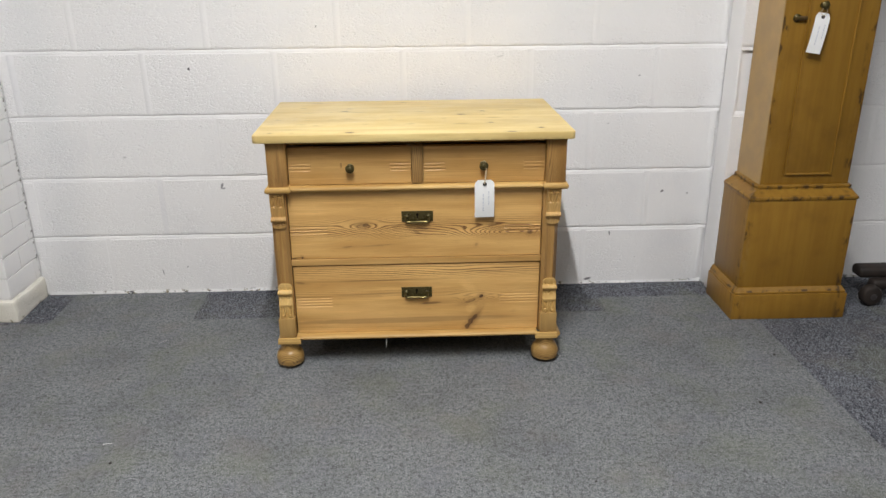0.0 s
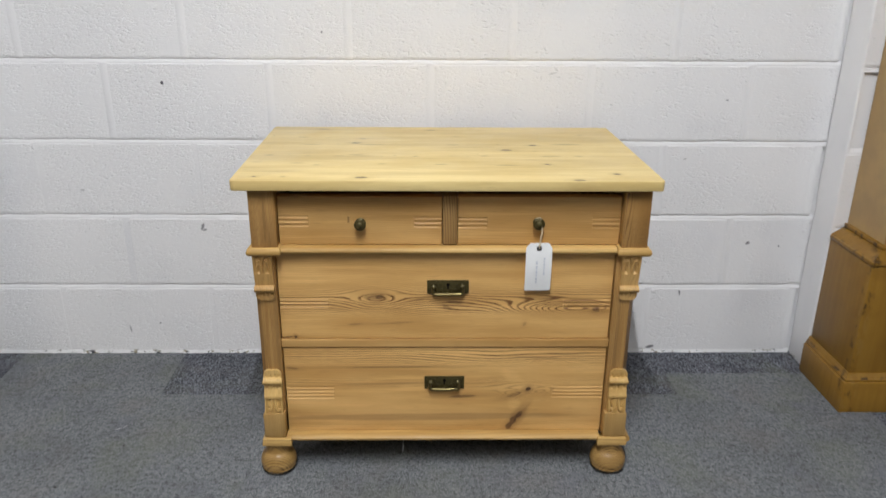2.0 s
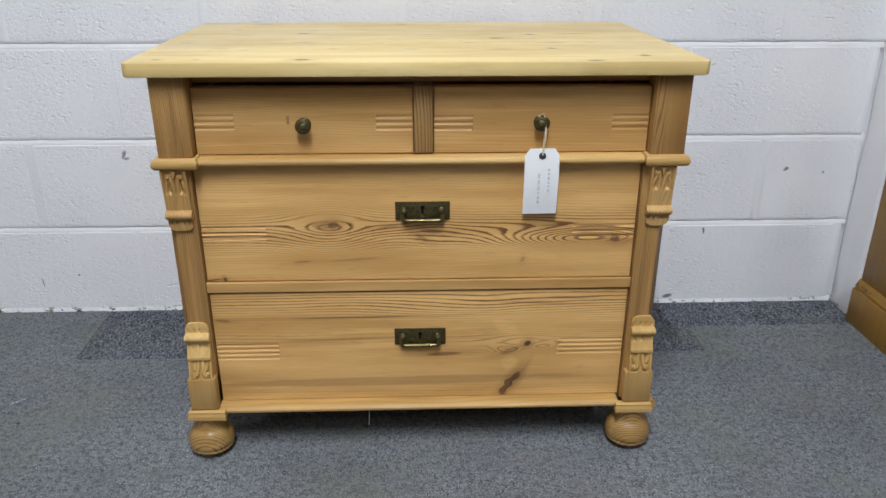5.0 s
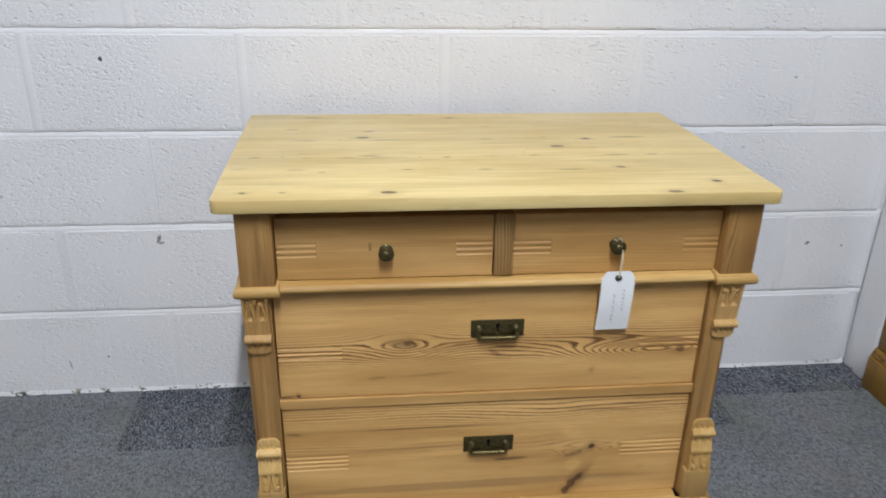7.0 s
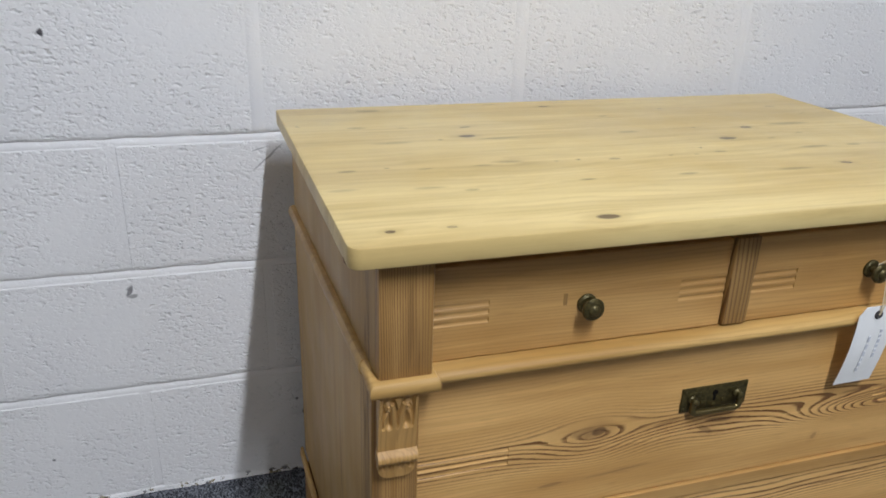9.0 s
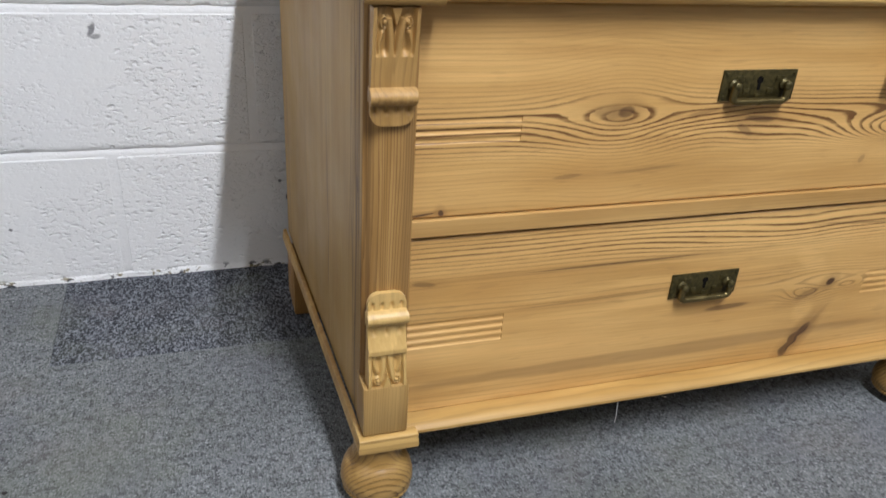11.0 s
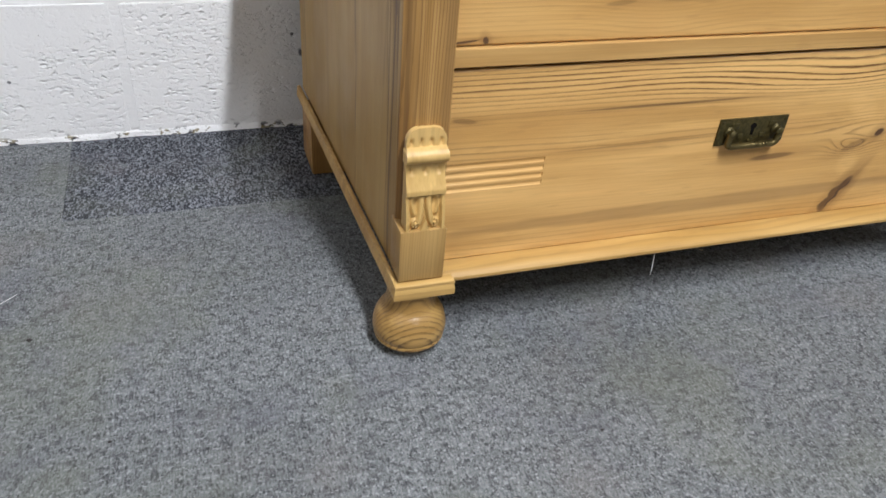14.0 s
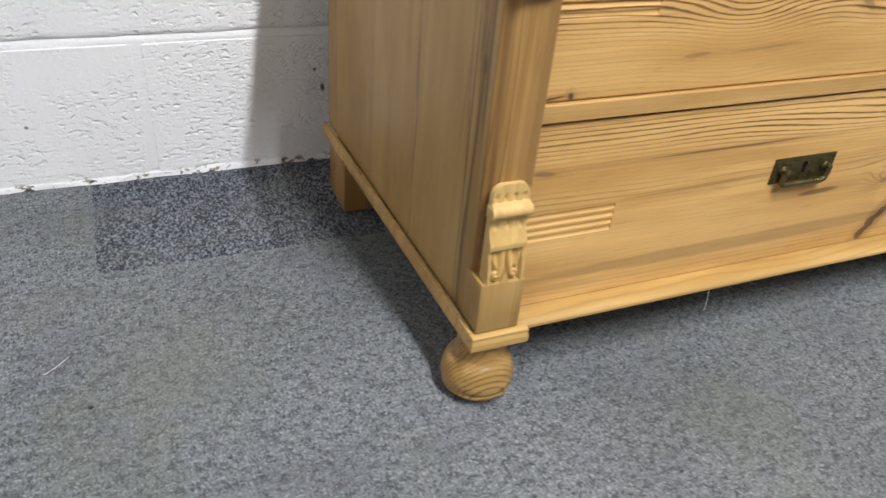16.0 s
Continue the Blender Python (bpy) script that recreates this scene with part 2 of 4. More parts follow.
def painted_block(name, fine=1.0, colour=(0.835, 0.826, 0.822), marks=CHIPS + SCUFFS_AND_SHADE, crack=False):
    """White emulsion on coarse concrete: dragged ridges, pits and grime."""
    g = Graph(name)
    p = g.coords()
    q = g.vadd(p, g.vec(g.mul(g.rand(), 30.0), 0.0, g.mul(g.rand(), 17.0)))
    patch = g.noise(q, 5.0, 3.0, 0.6)
    jog = g.scaled(g.noise(q, 190.0, 2.0, 0.5, True), 0.0075, 0.0, 0.0075)
    lean = g.vadd(g.scaled(q, 0.62, 1.0, 1.22), jog)
    place = g.t.nodes.new("ShaderNodeNewGeometry").outputs["Position"]
    px, py, pz = (g.xyz(place)[i] for i in range(3))
    big, small = g.voronoi(lean, 112.0), g.voronoi(g.vadd(lean, (0.37, 0.0, 0.53)), 200.0)
    pits = g.voronoi(q, 75.0)
    swell = g.noise(q, 24.0, 2.0, 0.5)
    grit = g.noise(q, 300.0, 2.0, 0.5)
    some = g.noise(q, 62.0, 1.0, 0.5)
    dense = g.ramp(g.add(patch, g.mul(g.sub(swell, 0.5), 0.5)), g.ramp(px, 0.05, 0.75, 0.30, 0.42), g.ramp(px, 0.05, 0.75, 0.58, 0.66), 0.14, 1.0)
    h = g.add(g.mul(g.mul(g.ramp(big, 0.50, 0.12), g.ramp(some, 0.44, 0.60)), -1.1), g.mul(g.mul(g.ramp(small, 0.48, 0.12), g.ramp(some, 0.58, 0.42)), -0.6))
    h = g.add(h, g.mul(g.ramp(g.noise(lean, 120.0, 2.0, 0.5), 0.50, 0.66), -0.40))
    h = g.add(g.mul(h, dense), g.add(g.mul(swell, 0.6), g.mul(grit, 0.12)))
    dirt = g.noise(q, 2.3, 4.0, 0.65)
    col = g.mix(g.ramp(dirt, 0.48, 0.78, 0.0, 0.30), colour, (0.66, 0.665, 0.70))
    col = g.mix(g.mul(g.ramp(pits, 0.10, 0.03), g.ramp(g.noise(q, 9.0, 1.0), 0.62, 0.70)), col, (0.16, 0.14, 0.13))
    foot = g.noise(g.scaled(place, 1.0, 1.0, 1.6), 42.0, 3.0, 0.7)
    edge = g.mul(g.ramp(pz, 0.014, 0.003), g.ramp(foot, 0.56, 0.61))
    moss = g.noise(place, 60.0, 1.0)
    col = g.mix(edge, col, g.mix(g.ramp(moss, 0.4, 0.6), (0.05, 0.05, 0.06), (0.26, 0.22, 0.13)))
    ragged = g.m("MULTIPLY_ADD", foot, 0.012, g.sub(px, 0.006))
    for mx, mz, ru, rv, turn, dark in marks:
        col = g.mix(g.spot(ragged, pz, mx, mz, ru, rv, turn, 0.5, dark), col, (0.07, 0.065, 0.075))
    if crack:
        col = g.mix(g.mul(g.ramp(py, WALL_FACE - 0.020, WALL_FACE - 0.006), g.ramp(foot, 0.50, 0.60)), col, (0.10, 0.085, 0.075))
    g.bump(h, 0.67 * fine, 0.0030)
    return g.done(col, 0.55, 0.0, 0.35)


def carpet(name, light, dark, fleck, fleck_amount, scale=260.0, coarse=0.5, fine=1.0, soft=1.0):
    g = Graph(name)
    p = g.coords()
    loops = g.noise(g.scaled(p, 1.25, 0.60, 1.0), scale, 2.0, 0.65)
    clump = g.noise(g.scaled(p, 1.1, 0.8, 1.0), scale * 0.5, 2.0, 0.65)
    tuft = g.noise(g.vadd(p, (3.1, 1.7, 0.0)), scale * 0.26, 3.0, 0.6)
    dash = g.noise(g.scaled(p, 2.1, 0.30, 1.0), scale * 0.5, 1.0, 0.5)
    cross = g.noise(g.scaled(p, 0.30, 2.1, 1.0), scale * 0.4, 1.0, 0.5)
    wear = g.noise(p, 3.2, 4.0, 0.6)
    tone = g.mix(g.ramp(loops, 0.5 - 0.14 / fine, 0.5 + 0.14 / fine), dark, light)
    tone = g.mix(g.ramp(clump, 0.40, 0.58, 0.0, coarse), tone, dark)
    tone = g.mix(g.ramp(tuft, 0.42, 0.60, 0.0, 0.46 * soft), tone, light)
    tone = g.mix(g.ramp(tuft, 0.48, 0.36, 0.0, 0.40 * soft), tone, dark)
    tone = g.mix(g.ramp(dash, 0.54, 0.68, 0.0, 0.52 * soft), tone, light)
    tone = g.mix(g.ramp(cross, 0.58, 0.70, 0.0, 0.22 * soft), tone, light)
    tone = g.mix(g.ramp(g.noise(p, scale * 0.7, 1.0), 0.60, 0.66, 0.0, fleck_amount), tone, fleck)
    tone = g.mix(g.ramp(g.noise(g.vadd(p, (1.3, 0.7, 0.0)), scale * 0.5, 1.0), 0.66, 0.72, 0.0, 0.6), tone, [c * 0.4 for c in dark])
    tone = g.mix(g.ramp(wear, 0.40, 0.70, 0.0, 0.25), tone, [c * 0.8 for c in dark])
    olive = g.noise(g.vadd(p, (4.0, 2.0, 0.0)), 4.5, 3.0, 0.6)
    tone = g.mix(g.ramp(olive, 0.48, 0.70, 0.0, 0.32), tone, (0.165, 0.175, 0.125))
    lilac = g.noise(g.vadd(p, (9.0, 5.0, 0.0)), 9.0, 3.0, 0.6)
    tone = g.mix(g.ramp(lilac, 0.50, 0.70, 0.0, 0.28), tone, (0.150, 0.15, 0.178))
    rust = g.noise(g.vadd(p, (6.0, 3.0, 0.0)), 5.5, 3.0, 0.6)
    tone = g.mix(g.ramp(rust, 0.52, 0.70, 0.0, 0.26), tone, (0.185, 0.165, 0.155))
    smudge = g.noise(g.vadd(p, (1.0, 4.0, 0.0)), 55.0, 2.0, 0.5)
    tone = g.mix(g.ramp(smudge, 0.62, 0.74, 0.0, 0.28), tone, dark)
    soil = g.noise(g.vadd(p, (2.0, 7.0, 0.0)), 30.0, 2.0, 0.6)
    tone = g.mix(g.ramp(soil, 0.50, 0.72, 0.0, 0.22), tone, dark)
    g.bump(g.add(loops, g.add(clump, tuft)), 0.6, 0.004)
    return g.done(tone, 0.95, 0.0, 0.1)


def plain(name, colour, rough=0.6, metal=0.0, vary=0.15, scale=30.0, bump=0.15, depth=0.001):
    g = Graph(name)
    p = g.coords()
    n = g.noise(p, scale, 4.0, 0.6)
    col = g.mix(g.ramp(n, 0.3, 0.7, 0.0, 1.0), [c * (1 - vary) for c in colour], [min(1.0, c * (1 + vary)) for c in colour])
    g.bump(n, bump, depth)
    return g.done(col, g.ramp(n, 0.3, 0.7, rough - 0.06, rough + 0.08), metal)


def old_brass(name):
    g = Graph(name)
    p = g.coords()
    n = g.noise(p, 260.0, 3.0, 0.6)
    col = g.mix(g.ramp(n, 0.35, 0.65), (0.052, 0.042, 0.014), (0.105, 0.082, 0.028))
    g.bump(n, 0.3, 0.0006)
    return g.done(col, g.ramp(n, 0.3, 0.7, 0.34, 0.55), 0.6)


def worn_paint(name):
    """Brown-yellow grained paint of the longcase clock, rubbed dark along its edges."""
    g = Graph(name)
    p = g.coords()
    o = g.xyz(p)
    streak = g.noise(g.scaled(p, 55.0, 55.0, 3.0), 1.0, 3.0, 0.6)
    blot = g.noise(p, 9.0, 4.0, 0.6)
    col = g.mix(g.ramp(streak, 0.3, 0.7), (0.240, 0.122, 0.0150), (0.280, 0.148, 0.020))
    col = g.mix(g.ramp(blot, 0.45, 0.75, 0.0, 0.5), col, (0.170, 0.084, 0.012))
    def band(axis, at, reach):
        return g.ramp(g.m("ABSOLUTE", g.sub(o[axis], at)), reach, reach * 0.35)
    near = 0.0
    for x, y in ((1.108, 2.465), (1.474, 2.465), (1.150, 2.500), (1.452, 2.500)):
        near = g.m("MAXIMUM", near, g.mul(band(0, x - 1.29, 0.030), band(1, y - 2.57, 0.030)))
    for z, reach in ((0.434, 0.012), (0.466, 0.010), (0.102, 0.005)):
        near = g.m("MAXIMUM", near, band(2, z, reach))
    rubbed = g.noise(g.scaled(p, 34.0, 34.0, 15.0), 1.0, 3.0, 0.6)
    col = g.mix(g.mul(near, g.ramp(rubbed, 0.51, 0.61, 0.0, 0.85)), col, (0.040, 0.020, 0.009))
    col = g.mix(g.mul(near, g.ramp(rubbed, 0.42, 0.34, 0.0, 0.4)), col, (0.30, 0.18, 0.05))
    g.bump(g.add(streak, blot), 0.2, 0.001)
    return g.done(col, 0.42, 0.0, 0.4)


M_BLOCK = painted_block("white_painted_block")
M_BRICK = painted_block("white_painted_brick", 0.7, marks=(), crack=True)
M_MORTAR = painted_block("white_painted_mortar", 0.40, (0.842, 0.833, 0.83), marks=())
# greys of the unseen walls and ceiling, kept dark to limit bounced light
M_ROOM = plain("room_bounce_grey", (0.22, 0.21, 0.19), 0.7, 0.0, 0.1, 3.0)
M_CEILING = plain("ceiling_bounce_grey", (0.30, 0.30, 0.29), 0.8, 0.0, 0.05, 6.0)
M_CARPET = carpet("worn_grey_carpet", (0.263, 0.274, 0.279), (0.052, 0.055, 0.058), (0.45, 0.47, 0.48), 0.45, 350.0, 0.36, 0.86, 0.9)
M_CARPET_BLUE = carpet("speckled_blue_carpet", (0.270, 0.283, 0.312), (0.028, 0.030, 0.037), (0.015, 0.015, 0.02), 0.7, 290.0, 0.40, 1.7, 0.15)
M_BRASS = old_brass("aged_brass")
# bail's brass: base colour lightened to stand for the glint along its bar
M_GLINT_BRASS = plain("glint_brass", (0.15, 0.115, 0.044), 0.32, 0.8, 0.15, 60.0, 0.1, 0.0003)
M_DARK = plain("keyhole_black", (0.008, 0.007, 0.006), 0.7)
M_DARK.node_tree.nodes["Principled BSDF"].inputs["Specular IOR Level"].default_value = 0.05
M_PAPER = plain("tag_paper", (0.85, 0.85, 0.835), 0.75, 0.0, 0.02, 40.0, 0.1)
M_INK = plain("tag_ink", (0.60, 0.62, 0.67), 0.8)
M_STRING = plain("string_cotton", (0.62, 0.52, 0.34), 0.9)
M_EYELET = plain("eyelet_metal", (0.10, 0.09, 0.09), 0.4, 0.7)
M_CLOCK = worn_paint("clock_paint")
# trunk's left side: a paler tan than its front
M_CLOCK_SIDE = plain("clock_side_tan", (0.40, 0.262, 0.108), 0.5, 0.0, 0.10, 14.0, 0.15)
M_GRUBBY = painted_block("grubby_white_plaster", 0.8, (0.71, 0.68, 0.60), marks=())
M_CLOCK_DARK = plain("dark_lock", (0.10, 0.06, 0.02), 0.4, 0.5)
M_DARKWOOD = plain("dark_oak", (0.018, 0.012, 0.009), 0.65, 0.0, 0.35, 25.0)
M_LINT = plain("white_thread", (0.75, 0.75, 0.74), 0.8)

TOP_KNOTS = (
    (-0.226, 0.077, 0.0125, 0.0066, 2, 0.9), (-0.213, 0.126, 0.0100, 0.0040, 14, 0.55), (0.143, 0.002, 0.0150, 0.0070, 0, 0.85), (0.213, 0.055, 0.0105, 0.0055, -4, 0.9),
    (0.224, -0.135, 0.0085, 0.0045, -14, 0.9), (0.36, -0.22, 0.0085, 0.0065, 0, 0.9), (0.272, -0.27, 0.0150, 0.0065, 0, 0.8), (-0.185, -0.252, 0.0135, 0.0070, 0, 0.85),
    (-0.409, -0.246, 0.006, 0.004, 0, 0.85), (-0.348, -0.246, 0.006, 0.003, 0, 0.5), (-0.039, 0.236, 0.0115, 0.0050, 0, 0.6), (-0.331, 0.246, 0.021, 0.0055, 0, 0.45),
)
TOP_FLECKS = (
    (-0.127, 0.262, 0.010, 0.6), (-0.447, 0.165, 0.0035, 0.8), (-0.367, 0.144, 0.014, 0.55), (-0.303, 0.135, 0.008, 0.35), (-0.184, 0.059, 0.030, 0.45), (-0.268, 0.064, 0.004, 0.7),
    (-0.335, 0.058, 0.027, 0.40), (-0.251, -0.059, 0.013, 0.55), (-0.213, -0.050, 0.017, 0.40), (-0.153, -0.059, 0.0035, 0.6), (-0.123, -0.059, 0.0035, 0.75), (-0.416, -0.054, 0.011, 0.65),
    (-0.368, -0.050, 0.003, 0.9), (-0.323, -0.059, 0.009, 0.45), (-0.337, -0.128, 0.019, 0.35), (-0.293, -0.144, 0.009, 0.40), (-0.149, -0.136, 0.011, 0.65), (-0.433, -0.120, 0.018, 0.30),
)
TOP_STREAKS = (
    (0.149, 0.192, 0.008, 0.5), (0.026, 0.156, 0.009, 0.55), (0.015, 0.060, 0.016, 0.45), (0.129, 0.067, 0.005, 0.5), (0.355, 0.177, 0.010, 0.55), (0.377, 0.125, 0.006, 0.55),
    (0.299, 0.066, 0.038, 0.50), (0.274, 0.013, 0.007, 0.5), (0.210, -0.008, 0.007, 0.45), (0.240, -0.060, 0.024, 0.50), (0.307, -0.061, 0.012, 0.5), (0.134, -0.146, 0.026, 0.45),
    (0.071, -0.035, 0.003, 0.95), (0.087, -0.058, 0.010, 0.55), (0.047, -0.063, 0.004, 0.5), (0.009, -0.061, 0.004, 0.6), (-0.074, -0.062, 0.008, 0.7), (-0.015, -0.138, 0.014, 0.6),
)
M_TOP = pine("pine_top", "top", (0.71, 0.570, 0.262), (0.40, 0.265, 0.095), 70.0, 0.26, mottle=0.60, dash=0.10, thin=0.5, fuzz=0.5, knot=(0.085, 0.045, 0.018), knots=TOP_KNOTS, faint=TOP_FLECKS + TOP_STREAKS,
             flows=((-0.19, -0.055, 0.11, 0.022, 0.014), (0.02, -0.138, 0.10, 0.022, 0.014), (0.22, -0.10, 0.09, 0.025, 0.016), (0.142, 0.002, 0.05, 0.015, 0.010), (-0.226, 0.08, 0.05, 0.015, 0.010), (-0.183, -0.25, 0.04, 0.014, 0.009)),
             spots=((-0.19, -0.055, 0.09, 0.020, 0.9), (0.0, -0.138, 0.09, 0.020, 0.8), (-0.183, -0.25, 0.04, 0.02, 0.9)), rough=0.40, waver=1.4)
M_FRONT = pine("pine_plain_front", "x", (0.53, 0.325, 0.115), rings=210.0, strength=0.26, waver=0.9, mottle=0.9, thin=0.5, even=0.1, gather=0.012)
M_FRONT_MID = pine("pine_eye_front", "x", rings=195.0, strength=1.25, even=0.55, mottle=0.8, thin=0.50, dark=(0.165, 0.074, 0.022),
                   fuzz=0.45, gather=0.013, spots=((-0.325, 0.443, 0.055, 0.022, -0.75), (-0.170, 0.4560, 0.026, 0.011, -0.75)), flows=((-0.160, 0.4560, 0.070, 0.024, 0.0185), (0.02, 0.435, 0.05, 0.018, 0.005)),
                   eyes=((-0.160, 0.4560, 0.036, 0.0125, 1.9), (0.285, 0.4215, 0.145, 0.0215, 13.5)),
                   knots=((-0.153, 0.4555, 0.010, 0.0065, 8, 0.72), (-0.172, 0.4560, 0.020, 0.0085, 0, 0.34), (0.335, 0.424, 0.010, 0.0055, -15, 0.7),
                          (0.015, 0.4425, 0.020, 0.0040, -6, 0.55), (-0.001, 0.4305, 0.014, 0.0045, -30, 0.45), (-0.060, 0.4520, 0.022, 0.0022, 8, 0.35), (0.23, 0.452, 0.030, 0.0020, 3, 0.4),
                          (-0.210, 0.3880, 0.018, 0.0026, 4, 0.35), (-0.12, 0.391, 0.050, 0.0018, 3, 0.30), (0.175, 0.388, 0.006, 0.004, 60, 0.3), (-0.366, 0.3556, 0.016, 0.0013, 6, 0.9), (-0.346, 0.3562, 0.0030, 0.0042, 20, 0.95)),
                   waver=0.55, light=(0.665, 0.412, 0.149), bands=((0.442, 0.029, 1.5), (0.520, 0.022, 0.12), (0.385, 0.012, 0.06), (0.362, 0.006, 0.10)))
M_FRONT_LOW = pine("pine_knotty_front", "x", rings=185.0, strength=1.2, even=0.50, mottle=0.85, thin=0.55, dark=(0.180, 0.088, 0.027),
                   fuzz=0.35, gather=0.010, flows=((0.180, 0.2120, 0.050, 0.012, 0.007),), eyes=((0.152, 0.2045, 0.026, 0.0120, 2.6), (0.222, 0.2120, 0.030, 0.0090, 2.4), (0.02, 0.19, 0.25, 0.03, 2.0), (0.12, 0.292, 0.16, 0.022, 2.2)), waver=0.6,
                   spots=((0.155, 0.205, 0.040, 0.016, 1.0), (0.225, 0.212, 0.035, 0.012, 0.9), (0.10, 0.225, 0.05, 0.010, 0.30)),
                   pales=((0.0, 0.302, 0.44, 0.028, 0, 0.6), (0.150, 0.254, 0.030, 0.014, -35, 0.55), (0.160, 0.177, 0.016, 0.018, 20, 0.4)),
                   knots=((0.191, 0.2185, 0.0075, 0.0052, 25, 1.0), (0.158, 0.2035, 0.021, 0.0055, 20, 0.42), (0.159, 0.1300, 0.032, 0.0072, 57, 0.85), (0.172, 0.1480, 0.012, 0.0066, 60, 0.75), (0.1665, 0.1330, 0.026, 0.0022, 57, 1.0),
                          (0.035, 0.1990, 0.035, 0.0042, 2, 0.62), (-0.358, 0.2745, 0.014, 0.0032, -8, 0.45), (-0.12, 0.2775, 0.14, 0.0016, 0.4, 0.6),
                          (-0.02, 0.143, 0.36, 0.010, 0.5, 0.34), (-0.15, 0.2320, 0.11, 0.0010, 1.0, 0.35), (0.21, 0.302, 0.055, 0.0018, -3, 0.4), (0.27, 0.311, 0.03, 0.0016, -4, 0.35)),
                   light=(0.665, 0.412, 0.149), bands=((0.306, 0.024, 1.2), (0.238, 0.013, 0.42), (0.12, 0.008, 0.25)))
M_POST = pine("pine_post", "z", (0.39, 0.230, 0.076), (0.13, 0.058, 0.018), 330.0, 0.80, even=0.50, deep=0.15, waver=0.7,
              knots=((0.34, -0.3845, 0.30, 0.0050, 0.0, 0.24), (0.36, -0.4215, 0.16, 0.0018, 0.3, 0.4), (0.64, -0.392, 0.05, 0.0030, 0.6, 0.3), (0.33, 0.385, 0.22, 0.0040, 0.3, 0.24)),
              pales=((0.32, -0.4005, 0.13, 0.0035, 0.3, 0.8), (0.25, -0.4130, 0.07, 0.0040, -1.0, 0.7), (0.42, -0.4110, 0.08, 0.0028, 0.8, 0.6), (0.62, -0.406, 0.06, 0.0040, 0.5, 0.6), (0.32, 0.402, 0.15, 0.0035, 0.3, 0.7)))
M_STILE = pine("pine_stile", "z", (0.33, 0.20, 0.07), (0.12, 0.058, 0.018), 190.0, 1.0, even=0.7)
M_SIDE = pine("pine_side", "side", (0.445, 0.295, 0.104), (0.18, 0.10, 0.036), 80.0, 0.75, waver=1.8, mottle=0.6, thin=0.5,
              eyes=((0.42, -0.213, 0.30, 0.020, 4.5), (0.14, -0.216, 0.12, 0.018, 2.5), (0.27, -0.068, 0.12, 0.010, 1.2)), bands=((-0.212, 0.026, 1.5), (-0.069, 0.007, 0.55), (0.234, 0.006, 0.45)),
              pales=((0.42, -0.229, 0.22, 0.0038, 0.5, 0.7), (0.22, -0.203, 0.18, 0.0045, -0.8, 0.6), (0.30, -0.064, 0.07, 0.0040, 1.0, 0.55), (0.17, -0.073, 0.10, 0.0042, -1.0, 0.6), (0.56, -0.066, 0.09, 0.0040, 0.0, 0.5)),
              knots=((0.50, -0.221, 0.18, 0.0034, 1.2, 0.55), (0.31, -0.213, 0.15, 0.0028, -1.6, 0.60), (0.15, -0.209, 0.09, 0.0034, 2.0, 0.50), (0.36, -0.198, 0.12, 0.0016, 1.0, 0.5), (0.32, -0.0655, 0.045, 0.0020, 1.2, 0.6), (0.22, -0.0690, 0.035, 0.0014, -1.0, 0.45), (0.29, 0.234, 0.16, 0.0013, 0.3, 0.5), (0.385, -0.216, 0.010, 0.0050, 10, 0.45), (0.43, 0.17, 0.020, 0.0014, 0, 0.4)))
M_INSIDE = pine("pine_inside", "side", (0.40, 0.26, 0.11), (0.20, 0.11, 0.04), 48.0, 0.3)
M_MOULD = pine("pine_moulding", "x", (0.505, 0.325, 0.108), (0.25, 0.138, 0.044), 110.0, 0.36, rough=0.50)
M_MOULD_SIDE = pine("pine_side_moulding", "y", (0.50, 0.325, 0.112), (0.25, 0.14, 0.048), 90.0, 0.30)
M_CARVED = pine("pine_carving", "z", (0.62, 0.425, 0.162), (0.34, 0.205, 0.068), 70.0, 0.15)
M_FOOT = pine("pine_bun_foot", "x", (0.41, 0.258, 0.086), (0.10, 0.050, 0.016), 85.0, 0.85, even=0.35, waver=2.0, deep=2.2)
M_PLINTH = pine("pine_plinth", "z", (0.42, 0.270, 0.097), (0.17, 0.090, 0.030), 230.0, 0.26, waver=2.2, even=0.1)
M_CARVED_DARK = pine("pine_dark_carving", "z", (0.48, 0.300, 0.105), (0.17, 0.085, 0.028), 160.0, 0.35)


# ---- mesh helpers ----
def box(bm, x0, x1, y0, y1, z0, z1, bevel=0.0, seg=2):
    vs = [bm.verts.new((x, y, z)) for x in (x0, x1) for y in (y0, y1) for z in (z0, z1)]
    fs = [bm.faces.new([vs[i] for i in q]) for q in ((0, 1, 3, 2), (4, 6, 7, 5), (0, 4, 5, 1), (2, 3, 7, 6), (0, 2, 6, 4), (1, 5, 7, 3))]
    if bevel:
        es = list({e for f in fs for e in f.edges})
        bmesh.ops.bevel(bm, geom=es, offset=bevel, segments=seg, profile=0.5, affect="EDGES", clamp_overlap=True)
    return bm


def boxed(*args, **kw):
    return box(bmesh.new(), *args, **kw)


